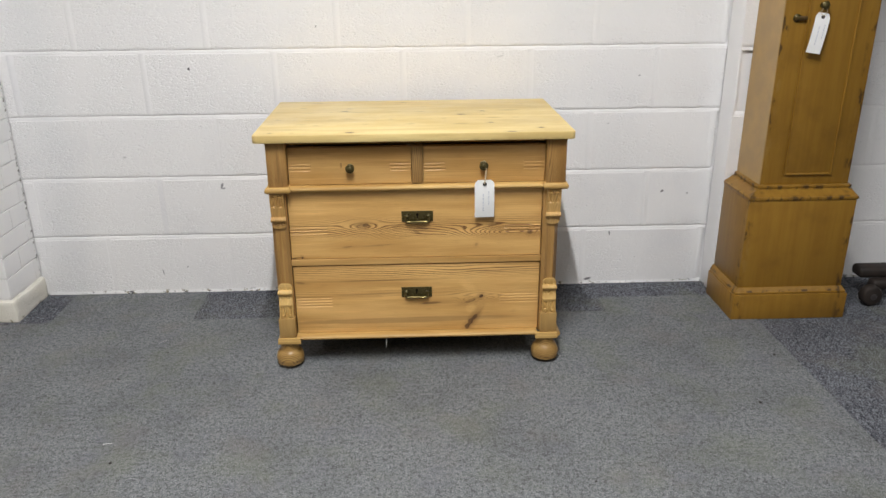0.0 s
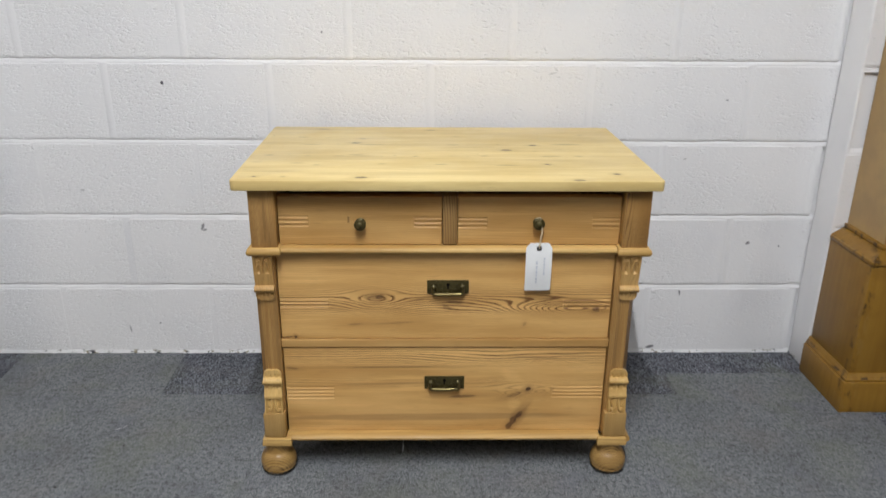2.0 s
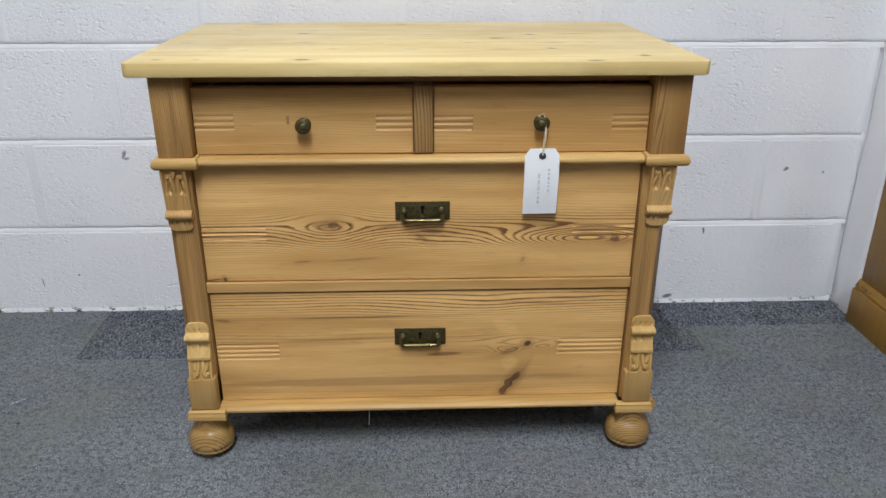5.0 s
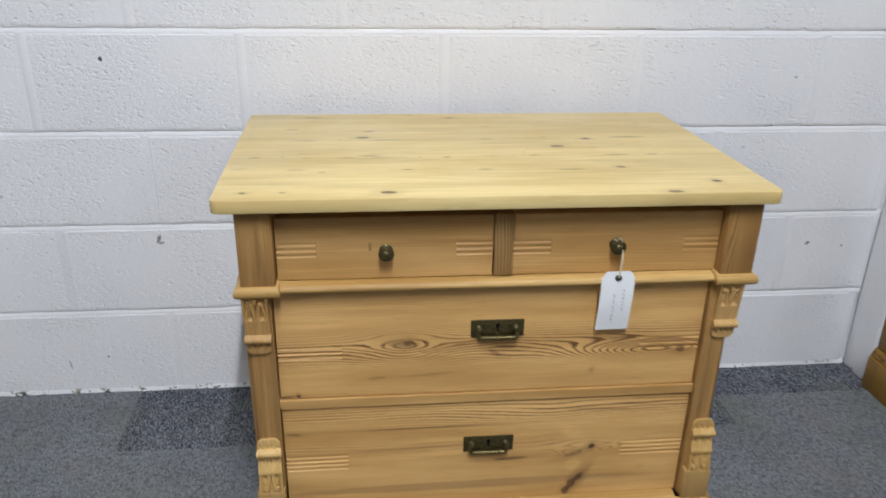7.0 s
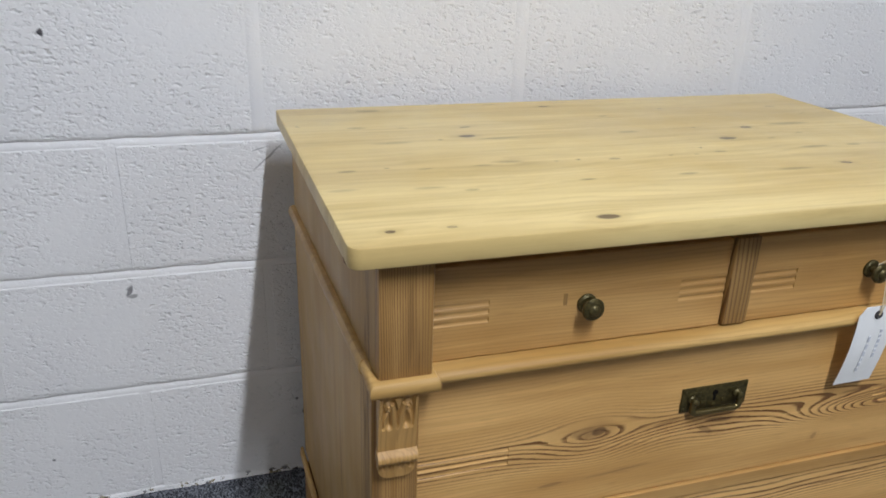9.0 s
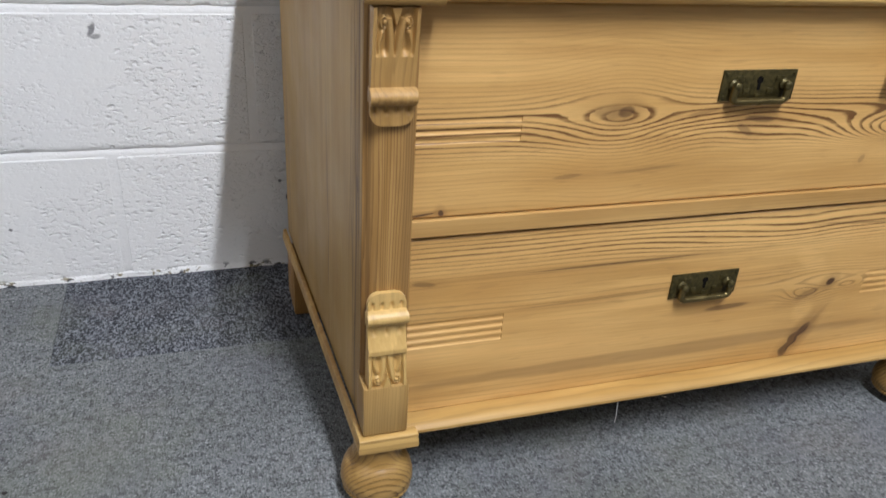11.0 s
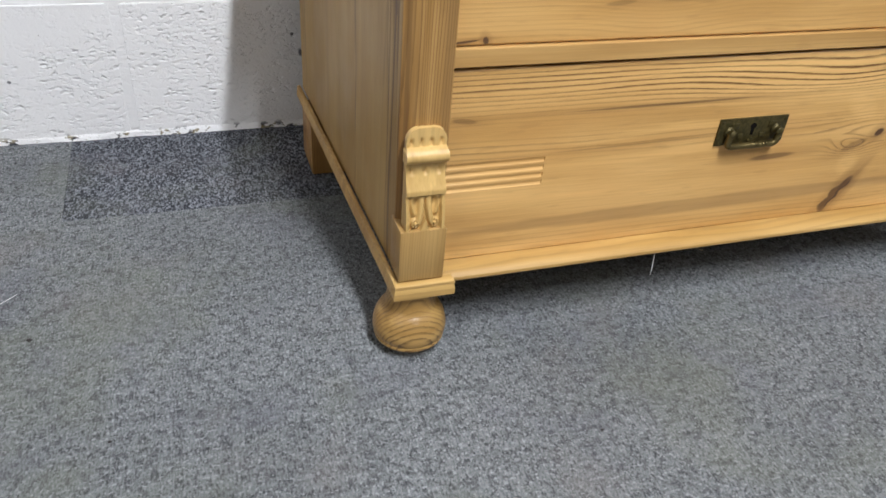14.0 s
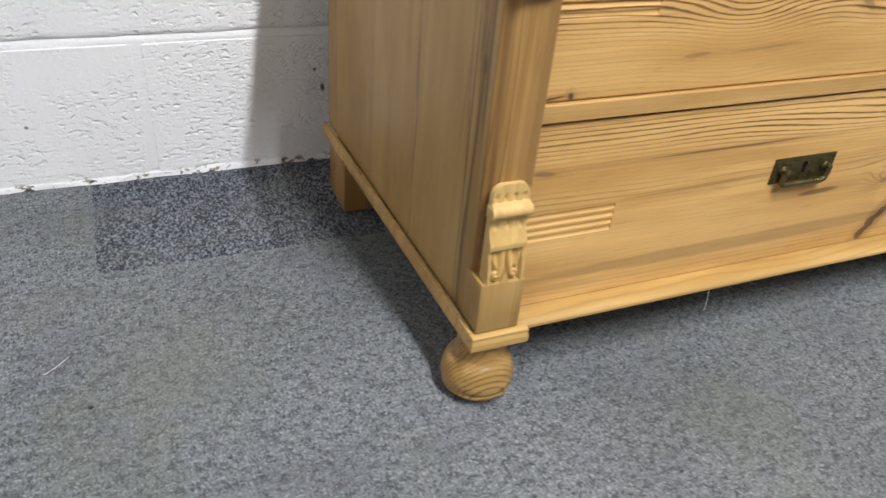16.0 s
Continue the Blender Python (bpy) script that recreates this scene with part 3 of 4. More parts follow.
def sweep(section, base, up, start, end, axis, mitre0=0.0, mitre1=0.0):
    """A moulding: a section of (out, up) pairs drawn along x (out is -y) or along y (out is -x, or +x for 'Y')."""
    bm = bmesh.new()
    rings = []
    for pos, mit in ((start, mitre0), (end, mitre1)):
        ring = []
        for o, h in section:
            p = pos + mit * o
            ring.append(bm.verts.new({"x": (p, base - o, up + h), "y": (base - o, p, up + h), "Y": (base + o, p, up + h)}[axis]))
        rings.append(ring)
    n = len(rings[0])
    for i in range(n):
        bm.faces.new((rings[0][i], rings[0][(i + 1) % n], rings[1][(i + 1) % n], rings[1][i]))
    bm.faces.new(rings[0][::-1])
    bm.faces.new(rings[1])
    bmesh.ops.recalc_face_normals(bm, faces=bm.faces)
    return bm


def nose(depth, height, steps=7):
    """Half-round moulding section, (out, up) pairs."""
    return [(0.0, 0.0)] + [(depth * (0.25 + 0.75 * math.sin(math.pi * i / steps) ** 0.7), height * (0.5 - 0.5 * math.cos(math.pi * i / steps))) for i in range(steps + 1)] + [(0.0, height)]


def lathe(profile, centre, segs=32, axis="z"):
    """A turned piece: (radius, height) pairs round an axis."""
    bm = bmesh.new()
    rings = []
    for r, h in profile:
        ring = []
        for i in range(segs):
            a = 2 * math.pi * i / segs
            c, s = r * math.cos(a), r * math.sin(a)
            d = (c, s, h) if axis == "z" else (c, -h, s) if axis == "y" else (h, c, s)
            ring.append(bm.verts.new(Vector(centre) + Vector(d)))
        rings.append(ring)
    for a, b in zip(rings, rings[1:]):
        for i in range(segs):
            bm.faces.new((a[i], a[(i + 1) % segs], b[(i + 1) % segs], b[i]))
    bm.faces.new(rings[0][::-1])
    bm.faces.new(rings[-1])
    bmesh.ops.recalc_face_normals(bm, faces=bm.faces)
    return bm


def pipe(points, r, segs=8):
    """A bent rod through points."""
    bm = bmesh.new()
    pts = [Vector(p) for p in points]
    rings = []
    for i, p in enumerate(pts):
        d = (pts[min(i + 1, len(pts) - 1)] - pts[max(i - 1, 0)]).normalized()
        a = d.orthogonal().normalized() if not rings else (rings[-1][1] - d * rings[-1][1].dot(d)).normalized()
        b = d.cross(a)
        rings.append(([bm.verts.new(p + r * (math.cos(2 * math.pi * k / segs) * a + math.sin(2 * math.pi * k / segs) * b)) for k in range(segs)], a))
    for (m, _), (n, _) in zip(rings, rings[1:]):
        for k in range(segs):
            bm.faces.new((m[k], m[(k + 1) % segs], n[(k + 1) % segs], n[k]))
    bm.faces.new(rings[0][0][::-1])
    bm.faces.new(rings[-1][0])
    bmesh.ops.recalc_face_normals(bm, faces=bm.faces)
    return bm


def origin_of(ob):
    at = Vector(ob.location)
    while ob.parent:
        ob = ob.parent
        at += Vector(ob.location)
    return at


def thing(name, at, label, category, group="", kind=""):
    ob = new(name)
    ob.location = at
    ob.empty_display_size = 0.1
    return tagged(ob, label, category, group, kind)


def part(name, bm, material, parent, label="", smooth=True):
    """One mesh in world metres, linked under its thing or part."""
    at = origin_of(parent)
    bmesh.ops.translate(bm, verts=bm.verts, vec=-at)
    me = bpy.data.meshes.new(name)
    bm.to_mesh(me)
    bm.free()
    me.materials.append(material)
    if smooth:
        me.shade_smooth()
        me.set_sharp_from_angle(angle=radians(38))
    ob = new(name, me)
    ob.parent = parent
    return tagged(ob, label)


def setting(name, bm, material, label="", category="", smooth=False):
    me = bpy.data.meshes.new(name)
    bm.to_mesh(me)
    bm.free()
    me.materials.append(material)
    if smooth:
        me.shade_smooth()
    return tagged(new(name, me), label, category, "", "structure")


def lone(name, bm, material, label, category, group=""):
    """A thing that is one mesh, its origin at its lowest point."""
    low = min((v.co for v in bm.verts), key=lambda c: c.z)
    at = Vector((sum(v.co.x for v in bm.verts) / len(bm.verts), sum(v.co.y for v in bm.verts) / len(bm.verts), low.z))
    bmesh.ops.translate(bm, verts=bm.verts, vec=-at)
    me = bpy.data.meshes.new(name)
    bm.to_mesh(me)
    bm.free()
    me.materials.append(material)
    me.shade_smooth()
    ob = new(name, me)
    ob.location = at
    return tagged(ob, label, category, group)


# ---- the room ----
WALL = 2.80            # face of the block wall
PIER = -1.435          # side of the brick pier
PILASTER, STEP = 1.106, 2.69   # side and front of the shallow pilaster
ROOM_X0, ROOM_X1, ROOM_Y0, HIGH = -4.5, 4.5, -4.5, 3.1

floor = setting("floor", boxed(ROOM_X0, ROOM_X1, ROOM_Y0, WALL + 0.3, -0.10, -0.002), M_CARPET_BLUE, "dark blue speckled floor carpet", "floor")
# ceiling and three walls are unseen, added to close the room
setting("ceiling", boxed(ROOM_X0, ROOM_X1, ROOM_Y0, WALL + 0.3, HIGH, HIGH + 0.1), M_CEILING, "plain grey ceiling out of view, toned to limit bounce", "ceiling")
setting("wall_west", boxed(ROOM_X0 - 0.2, ROOM_X0, ROOM_Y0, WALL + 0.3, 0, HIGH), M_ROOM, "plain grey wall out of view, toned to limit bounce", "wall")
setting("wall_east", boxed(ROOM_X1, ROOM_X1 + 0.2, ROOM_Y0, WALL + 0.3, 0, HIGH), M_ROOM, "plain grey wall out of view, toned to limit bounce", "wall")
setting("wall_south", boxed(ROOM_X0 - 0.2, ROOM_X1 + 0.2, ROOM_Y0 - 0.2, ROOM_Y0, 0, HIGH), M_ROOM, "plain grey wall out of view, toned to limit bounce", "wall")


def sheet(outline, z0, z1):
    bm = bmesh.new()
    lo = [bm.verts.new((x, y, z0)) for x, y in outline]
    hi = [bm.verts.new((x, y, z1)) for x, y in outline]
    bm.faces.new(hi)
    for i in range(len(lo)):
        j = (i + 1) % len(lo)
        bm.faces.new((lo[i], lo[j], hi[j], hi[i]))
    bmesh.ops.recalc_face_normals(bm, faces=bm.faces)
    return bm


carpet_edge = [(-2.4, -4.4), (1.186, -4.4), (1.186, 2.1055), (0.50, 2.1580), (0.50, 2.1592), (1.186, 2.1075), (1.186, 2.662), (0.674, 2.662), (0.672, 2.542), (-0.808, 2.547), (-0.812, 2.792), (-1.312, 2.792), (-1.308, 2.545), (-2.4, 2.500)]
setting("carpet", sheet(carpet_edge, -0.002, 0.0), M_CARPET, "worn grey fitted carpet laid over darker carpet", "carpet")

# the wall behind: backing, then every block
wall_north = setting("wall_north", boxed(ROOM_X0, ROOM_X1, WALL + 0.011, WALL + 0.25, -0.004, HIGH), M_MORTAR, "white painted concrete block wall", "wall")
pilaster = setting("pilaster", boxed(PILASTER + 0.011, 1.55, STEP + 0.011, WALL + 0.011, -0.004, HIGH), M_MORTAR, "white painted block pilaster with a smooth side", "pilaster")
pier = setting("brick_pier", boxed(-2.2, PIER - 0.0045, 2.5765, WALL + 0.003, -0.004, HIGH), M_MORTAR, "white painted brick pier with a plastered foot", "pier")


def block_mesh(w, h, d=0.012, lip=0.005, n=1, seed=0):
    """A block's proud face, w by h, with worn, rounded edges, roundest below; its face lies at y = 0."""
    bm = bmesh.new()

    def ring(side, foot, head, y):
        low = [(side + (w - 2 * side) * i / n, y, foot + (0.0022 * noise.noise((w * i / n * 34.0, seed * 3.7, 0.5)) if n > 1 else 0.0)) for i in range(n + 1)]
        return [bm.verts.new(c) for c in low + [(w - side, y, h - head), (side, y, h - head)]]
    rings = [ring(0.0, 0.0, 0.0, d), ring(0.0, 0.0, 0.0, lip * 0.8), ring(lip * 0.05, lip * 0.35, lip * 0.06, lip * 0.42), ring(lip * 0.15, lip * 1.0, lip * 0.20, lip * 0.15), ring(lip * 0.4, lip * 1.9, lip * 0.45, 0.0)]
    for a, b in zip(rings, rings[1:]):
        for i in range(n + 3):
            bm.faces.new((a[i], a[(i + 1) % (n + 3)], b[(i + 1) % (n + 3)], b[i]))
    bm.faces.new(rings[-1])
    bmesh.ops.recalc_face_normals(bm, faces=bm.faces)
    me = bpy.data.meshes.new("block")
    bm.to_mesh(me)
    bm.free()
    return me


BLOCKS = {}


def lay(parent, name, x0, x1, z0, z1, face, material, turn=0.0):
    """One block or brick of a wall; turn 90 lays it in a face that looks along +x, with x0..x1 along y."""
    seed = int(abs(x0 * 7 + z0 * 13)) % 4 if name == "block" else 0
    key = (round(x1 - x0, 3), round(z1 - z0, 3), material.name, seed)
    if key not in BLOCKS:
        BLOCKS[key] = block_mesh(x1 - x0, z1 - z0, lip=0.0022 if name == "brick" else 0.005, n=14 if name == "block" else 1, seed=seed)
        BLOCKS[key].materials.append(material)
    ob = new(name, BLOCKS[key])
    ob.parent = parent
    ob.matrix_basis = pose(x0, face, z0) if not turn else pose(face, x0, z0, 0, 0, 90)
    return ob


def lumpy(bm, cuts, amount, scale=9.0):
    """Splits a form finely and makes its faces uneven, as thick plaster is."""
    bmesh.ops.subdivide_edges(bm, edges=[e for e in bm.edges if e.calc_length() > 0.03], cuts=cuts, use_grid_fill=True)
    for v in bm.verts:
        c = v.co
        d = noise.noise_vector(c * scale) + 0.4 * noise.noise_vector(c * scale * 3.3)
        v.co = c + d * amount
    return bm


def joints(parent, x0, x1, face, top, first):
    """Weathered bed joints and smooth flush uprights between the blocks, as one mesh."""
    bm = bmesh.new()
    for k in range(1, int(top / 0.225) + 1):
        z = k * 0.225
        n, row = int((x1 - x0) / 0.02), []
        for i in range(n + 1):
            x = x0 + (x1 - x0) * i / n
            a = 0.0016 * noise.noise((x * 14.0, z * 7.0, face)) + 0.0012 * noise.noise((x * 47.0, z * 9.0, 2.0))
            c = 0.0022 * noise.noise((x * 11.0, z * 5.0, face + 4.0))
            row.append([bm.verts.new(p) for p in ((x, face + 0.0080, z + 0.0105 + a), (x, face + 0.0034, z + 0.0050 + a), (x, face + 0.0022, z - 0.0010 + c), (x, face + 0.0013, z - 0.0062 + c), (x, face + 0.0028, z - 0.0090 + c))])
        for p, q in zip(row, row[1:]):
            for i in range(4):
                bm.faces.new((p[i], q[i], q[i + 1], p[i + 1]))
        x = first + (0.225 if (k - 1) % 2 else 0.0)
        while x < x1:
            if x0 + 0.02 < x < x1 - 0.02:
                ridge = 0.0024 if k >= 4 or x > 0.5 else 0.0     # upper and far joints were left proud
                strip = [[bm.verts.new((x + o, face + 0.0003 - ridge * q, h)) for o, q in ((-0.012, 0.0), (-0.006, 0.75), (0.0, 1.0), (0.006, 0.75), (0.012, 0.0))] for h in (z - 0.219, z - 0.2155, z - 0.2095, z - 0.0052)]
                for v in strip[0]:
                    v.co.y += 0.0042
                for v in strip[1]:
                    v.co.y += 0.0010
                for a, b in zip(strip, strip[1:]):
                    for i in range(4):
                        bm.faces.new((a[i], a[i + 1], b[i + 1], b[i]))
            x += 0.45
    bmesh.ops.recalc_face_normals(bm, faces=bm.faces)
    for f in bm.faces:
        if f.normal.y > 0:
            f.normal_flip()
    ob = part("mortar", bm, M_MORTAR, parent, "smooth painted mortar joints")
    return tagged(ob, kind="stuff")


def courses(parent, x0, x1, face, top, first, jitter):
    """Blocks of 450 by 225 mm in stretcher bond between x0 and x1."""
    r = random.Random(jitter)
    for k in range(int(top / 0.225)):
        x = first + (0.225 if k % 2 else 0.0)
        while x < x1:
            a, b = max(x + 0.006, x0), min(x + 0.444, x1)
            if b - a > 0.03:
                lay(parent, "block", a, b, k * 0.225 + (0.0060 if k else -0.004), k * 0.225 + 0.2195, face + r.uniform(-0.0006, 0.0006), M_BLOCK)
            x += 0.45


courses(wall_north, PIER, PILASTER, WALL, HIGH - 0.1, -2.065, 3)
courses(wall_north, 1.555, 3.0, WALL, HIGH - 0.1, 1.24, 5)
courses(pilaster, PILASTER + 0.001, 1.55, STEP, HIGH - 0.1, 0.98, 7)
joints(wall_north, PIER, PILASTER, WALL, HIGH - 0.1, -2.065)
joints(wall_north, 1.555, 3.0, WALL, HIGH - 0.1, 1.24)
joints(pilaster, PILASTER + 0.006, 1.55, STEP, HIGH - 0.1, 0.98)


def fillet(x0, x1):
    """The thick paint edge along the foot of the wall, wavering a little."""
    bm = bmesh.new()
    n = int((x1 - x0) / 0.012)
    rows = []
    for i in range(n + 1):
        x = x0 + (x1 - x0) * i / n
        a = 0.006 + 0.005 * noise.noise((x * 9.0, 0.0, 3.0)) + 0.003 * noise.noise((x * 45.0, 2.0, 0.0))
        b = 0.0035 + 0.0030 * noise.noise((x * 12.0, 5.0, 0.0)) + 0.002 * noise.noise((x * 60.0, 1.0, 7.0))
        rows.append([bm.verts.new(c) for c in ((x, WALL + 0.002, a + 0.004), (x, WALL - 0.0012, a), (x, WALL - b * 0.6, a * 0.35), (x, WALL - b, -0.004), (x, WALL + 0.002, -0.004))])
    for p, q in zip(rows, rows[1:]):
        for j in range(4):
            bm.faces.new((p[j], q[j], q[j + 1], p[j + 1]))
    bmesh.ops.recalc_face_normals(bm, faces=bm.faces)
    return bm


part("paint_fillet", fillet(PIER + 0.016, PILASTER), M_BLOCK, wall_north, "thick ragged paint edge at the floor")
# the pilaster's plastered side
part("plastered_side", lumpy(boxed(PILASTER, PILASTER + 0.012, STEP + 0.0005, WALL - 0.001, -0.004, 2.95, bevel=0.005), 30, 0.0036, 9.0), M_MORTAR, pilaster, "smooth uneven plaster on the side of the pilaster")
for k in range(38):
    z = 0.085 + k * 0.075
    cuts = (2.577, 2.677, 2.797) if k % 2 else (2.577, 2.760, 2.797)
    for a, b in zip(cuts, cuts[1:]):
        lay(pier, "brick", a + 0.001, b - 0.001, z, z + 0.0722, PIER, M_BRICK, 90)
    x = -2.2 + (0.1125 if k % 2 else 0.0)
    while x < PIER - 0.01:
        b = min(x + 0.2235, PIER - 0.001)
        lay(pier, "brick", x, b, z, z + 0.0722, 2.572, M_BRICK)
        x += 0.225
part("plaster_foot", lumpy(boxed(-2.2, PIER + 0.014, 2.560, 2.799, -0.006, 0.078, bevel=0.011, seg=2), 12, 0.0060, 11.0), M_GRUBBY, pier, "lumpy white plastered foot")


# ---- the chest of drawers ----
chest = thing("chest_of_drawers", (0.0, 2.45, 0.0), "stripped pine chest of drawers with carved brackets and bun feet", "chest of drawers")
BACK = 2.722


def splay(bm, k=-0.040, y0=2.19):
    """The old carcass is a little out of square: its left side leans outwards to the back."""
    for v in bm.verts:
        v.co.x += k * (v.co.y - y0)
    return bm


def tabletop():
    bm = bmesh.new()
    r, z0, z1, e = 0.013, 0.713, 0.735, 0.0020
    pts = []
    for cx, cy, a0 in ((0.450 - r, 2.170 + r, -90), (0.446 - 0.004, 2.728 - 0.004, 0), (-0.466 + 0.004, 2.728 - 0.004, 90), (-0.455 + r, 2.170 + r, 180)):
        rr = r if a0 in (-90, 180) else 0.004
        for i in range(7):
            a = radians(a0 + 15 * i)
            pts.append((cx + rr * math.cos(a), cy + rr * math.sin(a), math.cos(a), math.sin(a)))
    rings = []
    for ins, z in ((e, z0), (e * 0.35, z0 + e * 0.3), (0.0, z0 + e), (0.0, z1 - e), (e * 0.3, z1 - e * 0.3), (e, z1)):
        rings.append([bm.verts.new((x - ins * c, y - ins * s, z)) for x, y, c, s in pts])
    n = len(pts)
    for a, b in zip(rings, rings[1:]):
        for i in range(n):
            bm.faces.new((a[i], a[(i + 1) % n], b[(i + 1) % n], b[i]))
    bm.faces.new(rings[0][::-1])
    bm.faces.new(rings[-1])
    return bm


part("tabletop", tabletop(), M_TOP, chest, "pale yellow pine top with small dark knots")

chip = bmesh.new()
bmesh.ops.create_icosphere(chip, subdivisions=2, radius=1.0)
for v in chip.verts:
    v.co = Vector((-0.4515 + v.co.x * 0.0046, 2.196 + v.co.y * 0.010, 0.7145 + v.co.z * 0.0042)) + 0.0012 * noise.noise_vector(v.co * 2.3)
part("chip", chip, M_STILE, chest, "dark chip broken from the top's lower edge")

# carcass
part("side_panel", splay(boxed(-0.4255, -0.407, 2.2160, BACK, 0.10, 0.566, 0.002)), M_SIDE, chest)
part("side_panel", boxed(0.393, 0.413, 2.212, BACK, 0.10, 0.566, 0.002), M_SIDE, chest)
part("frieze_side", splay(boxed(-0.424, -0.402, 2.205, BACK, 0.578, 0.711, 0.002)), M_SIDE, chest)
part("frieze_side", boxed(0.400, 0.424, 2.205, BACK, 0.578, 0.713, 0.002), M_SIDE, chest)
part("back_panel", boxed(-0.405, 0.395, BACK - 0.012, BACK - 0.002, 0.09, 0.70), M_INSIDE, chest)
part("bottom_board", boxed(-0.395, 0.392, 2.23, BACK - 0.014, 0.09, 0.104), M_INSIDE, chest)
part("dust_board", boxed(-0.395, 0.392, 2.23, BACK - 0.014, 0.336, 0.348), M_INSIDE, chest)
part("dust_board", boxed(-0.395, 0.392, 2.23, BACK - 0.014, 0.562, 0.574), M_INSIDE, chest)

# front members
for x0, x1 in ((-0.424, -0.368), (0.374, 0.431)):
    part("upper_post", boxed(x0, x1, 2.190, 2.24, 0.580, 0.713, 0.003), M_POST, chest)
for x0, x1 in ((-0.424, -0.379), (0.370, 0.420)):
    cut = [(x0 + 0.004, 2.25), (x0 + 0.004, 2.2140), (x0 - 0.0035, 2.2140), (x0 - 0.0030, 2.2120), (x0 + 0.013, 2.2005), (x1, 2.2005), (x1, 2.25)] if x0 < 0 else [(x1, 2.25), (x0, 2.25), (x0, 2.2005), (x1 - 0.013, 2.2005), (x1, 2.219)]
    part("lower_post", sheet(cut, 0.104, 0.564), M_POST, chest)
part("top_rail", boxed(-0.368, 0.374, 2.236, 2.26, 0.694, 0.713, 0.001), M_FRONT, chest)
part("divider", boxed(-0.0125, 0.0185, 2.206, 2.26, 0.583, 0.692, 0.001), M_STILE, chest, "darker pine upright between the two small drawers")
part("middle_rail", boxed(-0.379, 0.370, 2.2075, 2.25, 0.3318, 0.3505, 0.0010), M_FRONT, chest, smooth=False)
part("waist_moulding", sweep(nose(0.024, 0.0165), 2.214, 0.5635, -0.363, 0.366, "x"), M_MOULD, chest, "half-round honey-coloured moulding")
part("base_moulding", sweep(nose(0.0285, 0.0165), 2.2145, 0.0895, -0.379, 0.364, "x"), M_MOULD, chest, "half-round honey-coloured moulding")


STEPPED = ((0.0, 0.0), (0.009, 0.0), (0.0124, 0.0016), (0.013, 0.0060), (0.0125, 0.0108), (0.0116, 0.0140), (0.0113, 0.0152), (0.0120, 0.0164), (0.0116, 0.0190), (0.0098, 0.0200), (0.0, 0.0200))


def cap(x0, x1, y0, y1, z0, z1, section=None):
    """A block with a moulded nose on three sides."""
    bm = bmesh.new()
    h = z1 - z0
    rings = []
    for o, u in section or nose(0.013, h, 8):
        rings.append([bm.verts.new(p) for p in ((x0 + 0.013 - o, y1, z0 + u), (x0 + 0.013 - o, y0 + 0.013 - o, z0 + u), (x1 - 0.008 + o * 0.6, y0 + 0.013 - o, z0 + u), (x1 - 0.008 + o * 0.6, y1, z0 + u))])
    for a, b in zip(rings, rings[1:]):
        for i in range(4):
            bm.faces.new((a[i], a[(i + 1) % 4], b[(i + 1) % 4], b[i]))
    bm.faces.new(rings[0][::-1])
    bm.faces.new(rings[-1])
    bmesh.ops.recalc_face_normals(bm, faces=bm.faces)
    return bm


def flip_x(bm, about):
    for v in bm.verts:
        v.co.x = 2 * about - v.co.x
    bmesh.ops.reverse_faces(bm, faces=bm.faces)
    return bm


MID = 0.0025
part("post_cap", cap(-0.4345, -0.361, 2.180, 2.235, 0.5625, 0.5815), M_MOULD, chest)
part("post_cap", flip_x(cap(-0.4345, -0.361, 2.180, 2.235, 0.5625, 0.5815), MID), M_MOULD, chest)
part("base_cap", cap(-0.435, -0.366, 2.1765, 2.1905, 0.0835, 0.1035, STEPPED), M_MOULD, chest)
part("base_cap", flip_x(cap(-0.435, -0.366, 2.1765, 2.1905, 0.0835, 0.1035, STEPPED), -0.004), M_MOULD, chest)
part("side_moulding", splay(sweep(nose(0.0100, 0.020), -0.4240, 0.5615, 2.235, BACK, "y")), M_MOULD_SIDE, chest)
part("side_moulding", sweep(nose(0.020, 0.021), 0.420, 0.5615, 2.235, BACK, "Y"), M_MOULD_SIDE, chest)
part("base_side_moulding", splay(sweep([(max(o - 0.0065, 0.0), h) for o, h in STEPPED], -0.4285, 0.0835, 2.190, BACK + 0.004, "y")), M_MOULD_SIDE, chest)
part("base_side_moulding", sweep(nose(0.028, 0.021), 0.410, 0.083, 2.190, BACK + 0.004, "Y"), M_MOULD_SIDE, chest)
for x0, x1 in ((-0.429, -0.379), (0.371, 0.423)):
    part("plinth_block", boxed(x0, x1, 2.183, 2.222, 0.1055, 0.169, 0.002), M_PLINTH, chest)


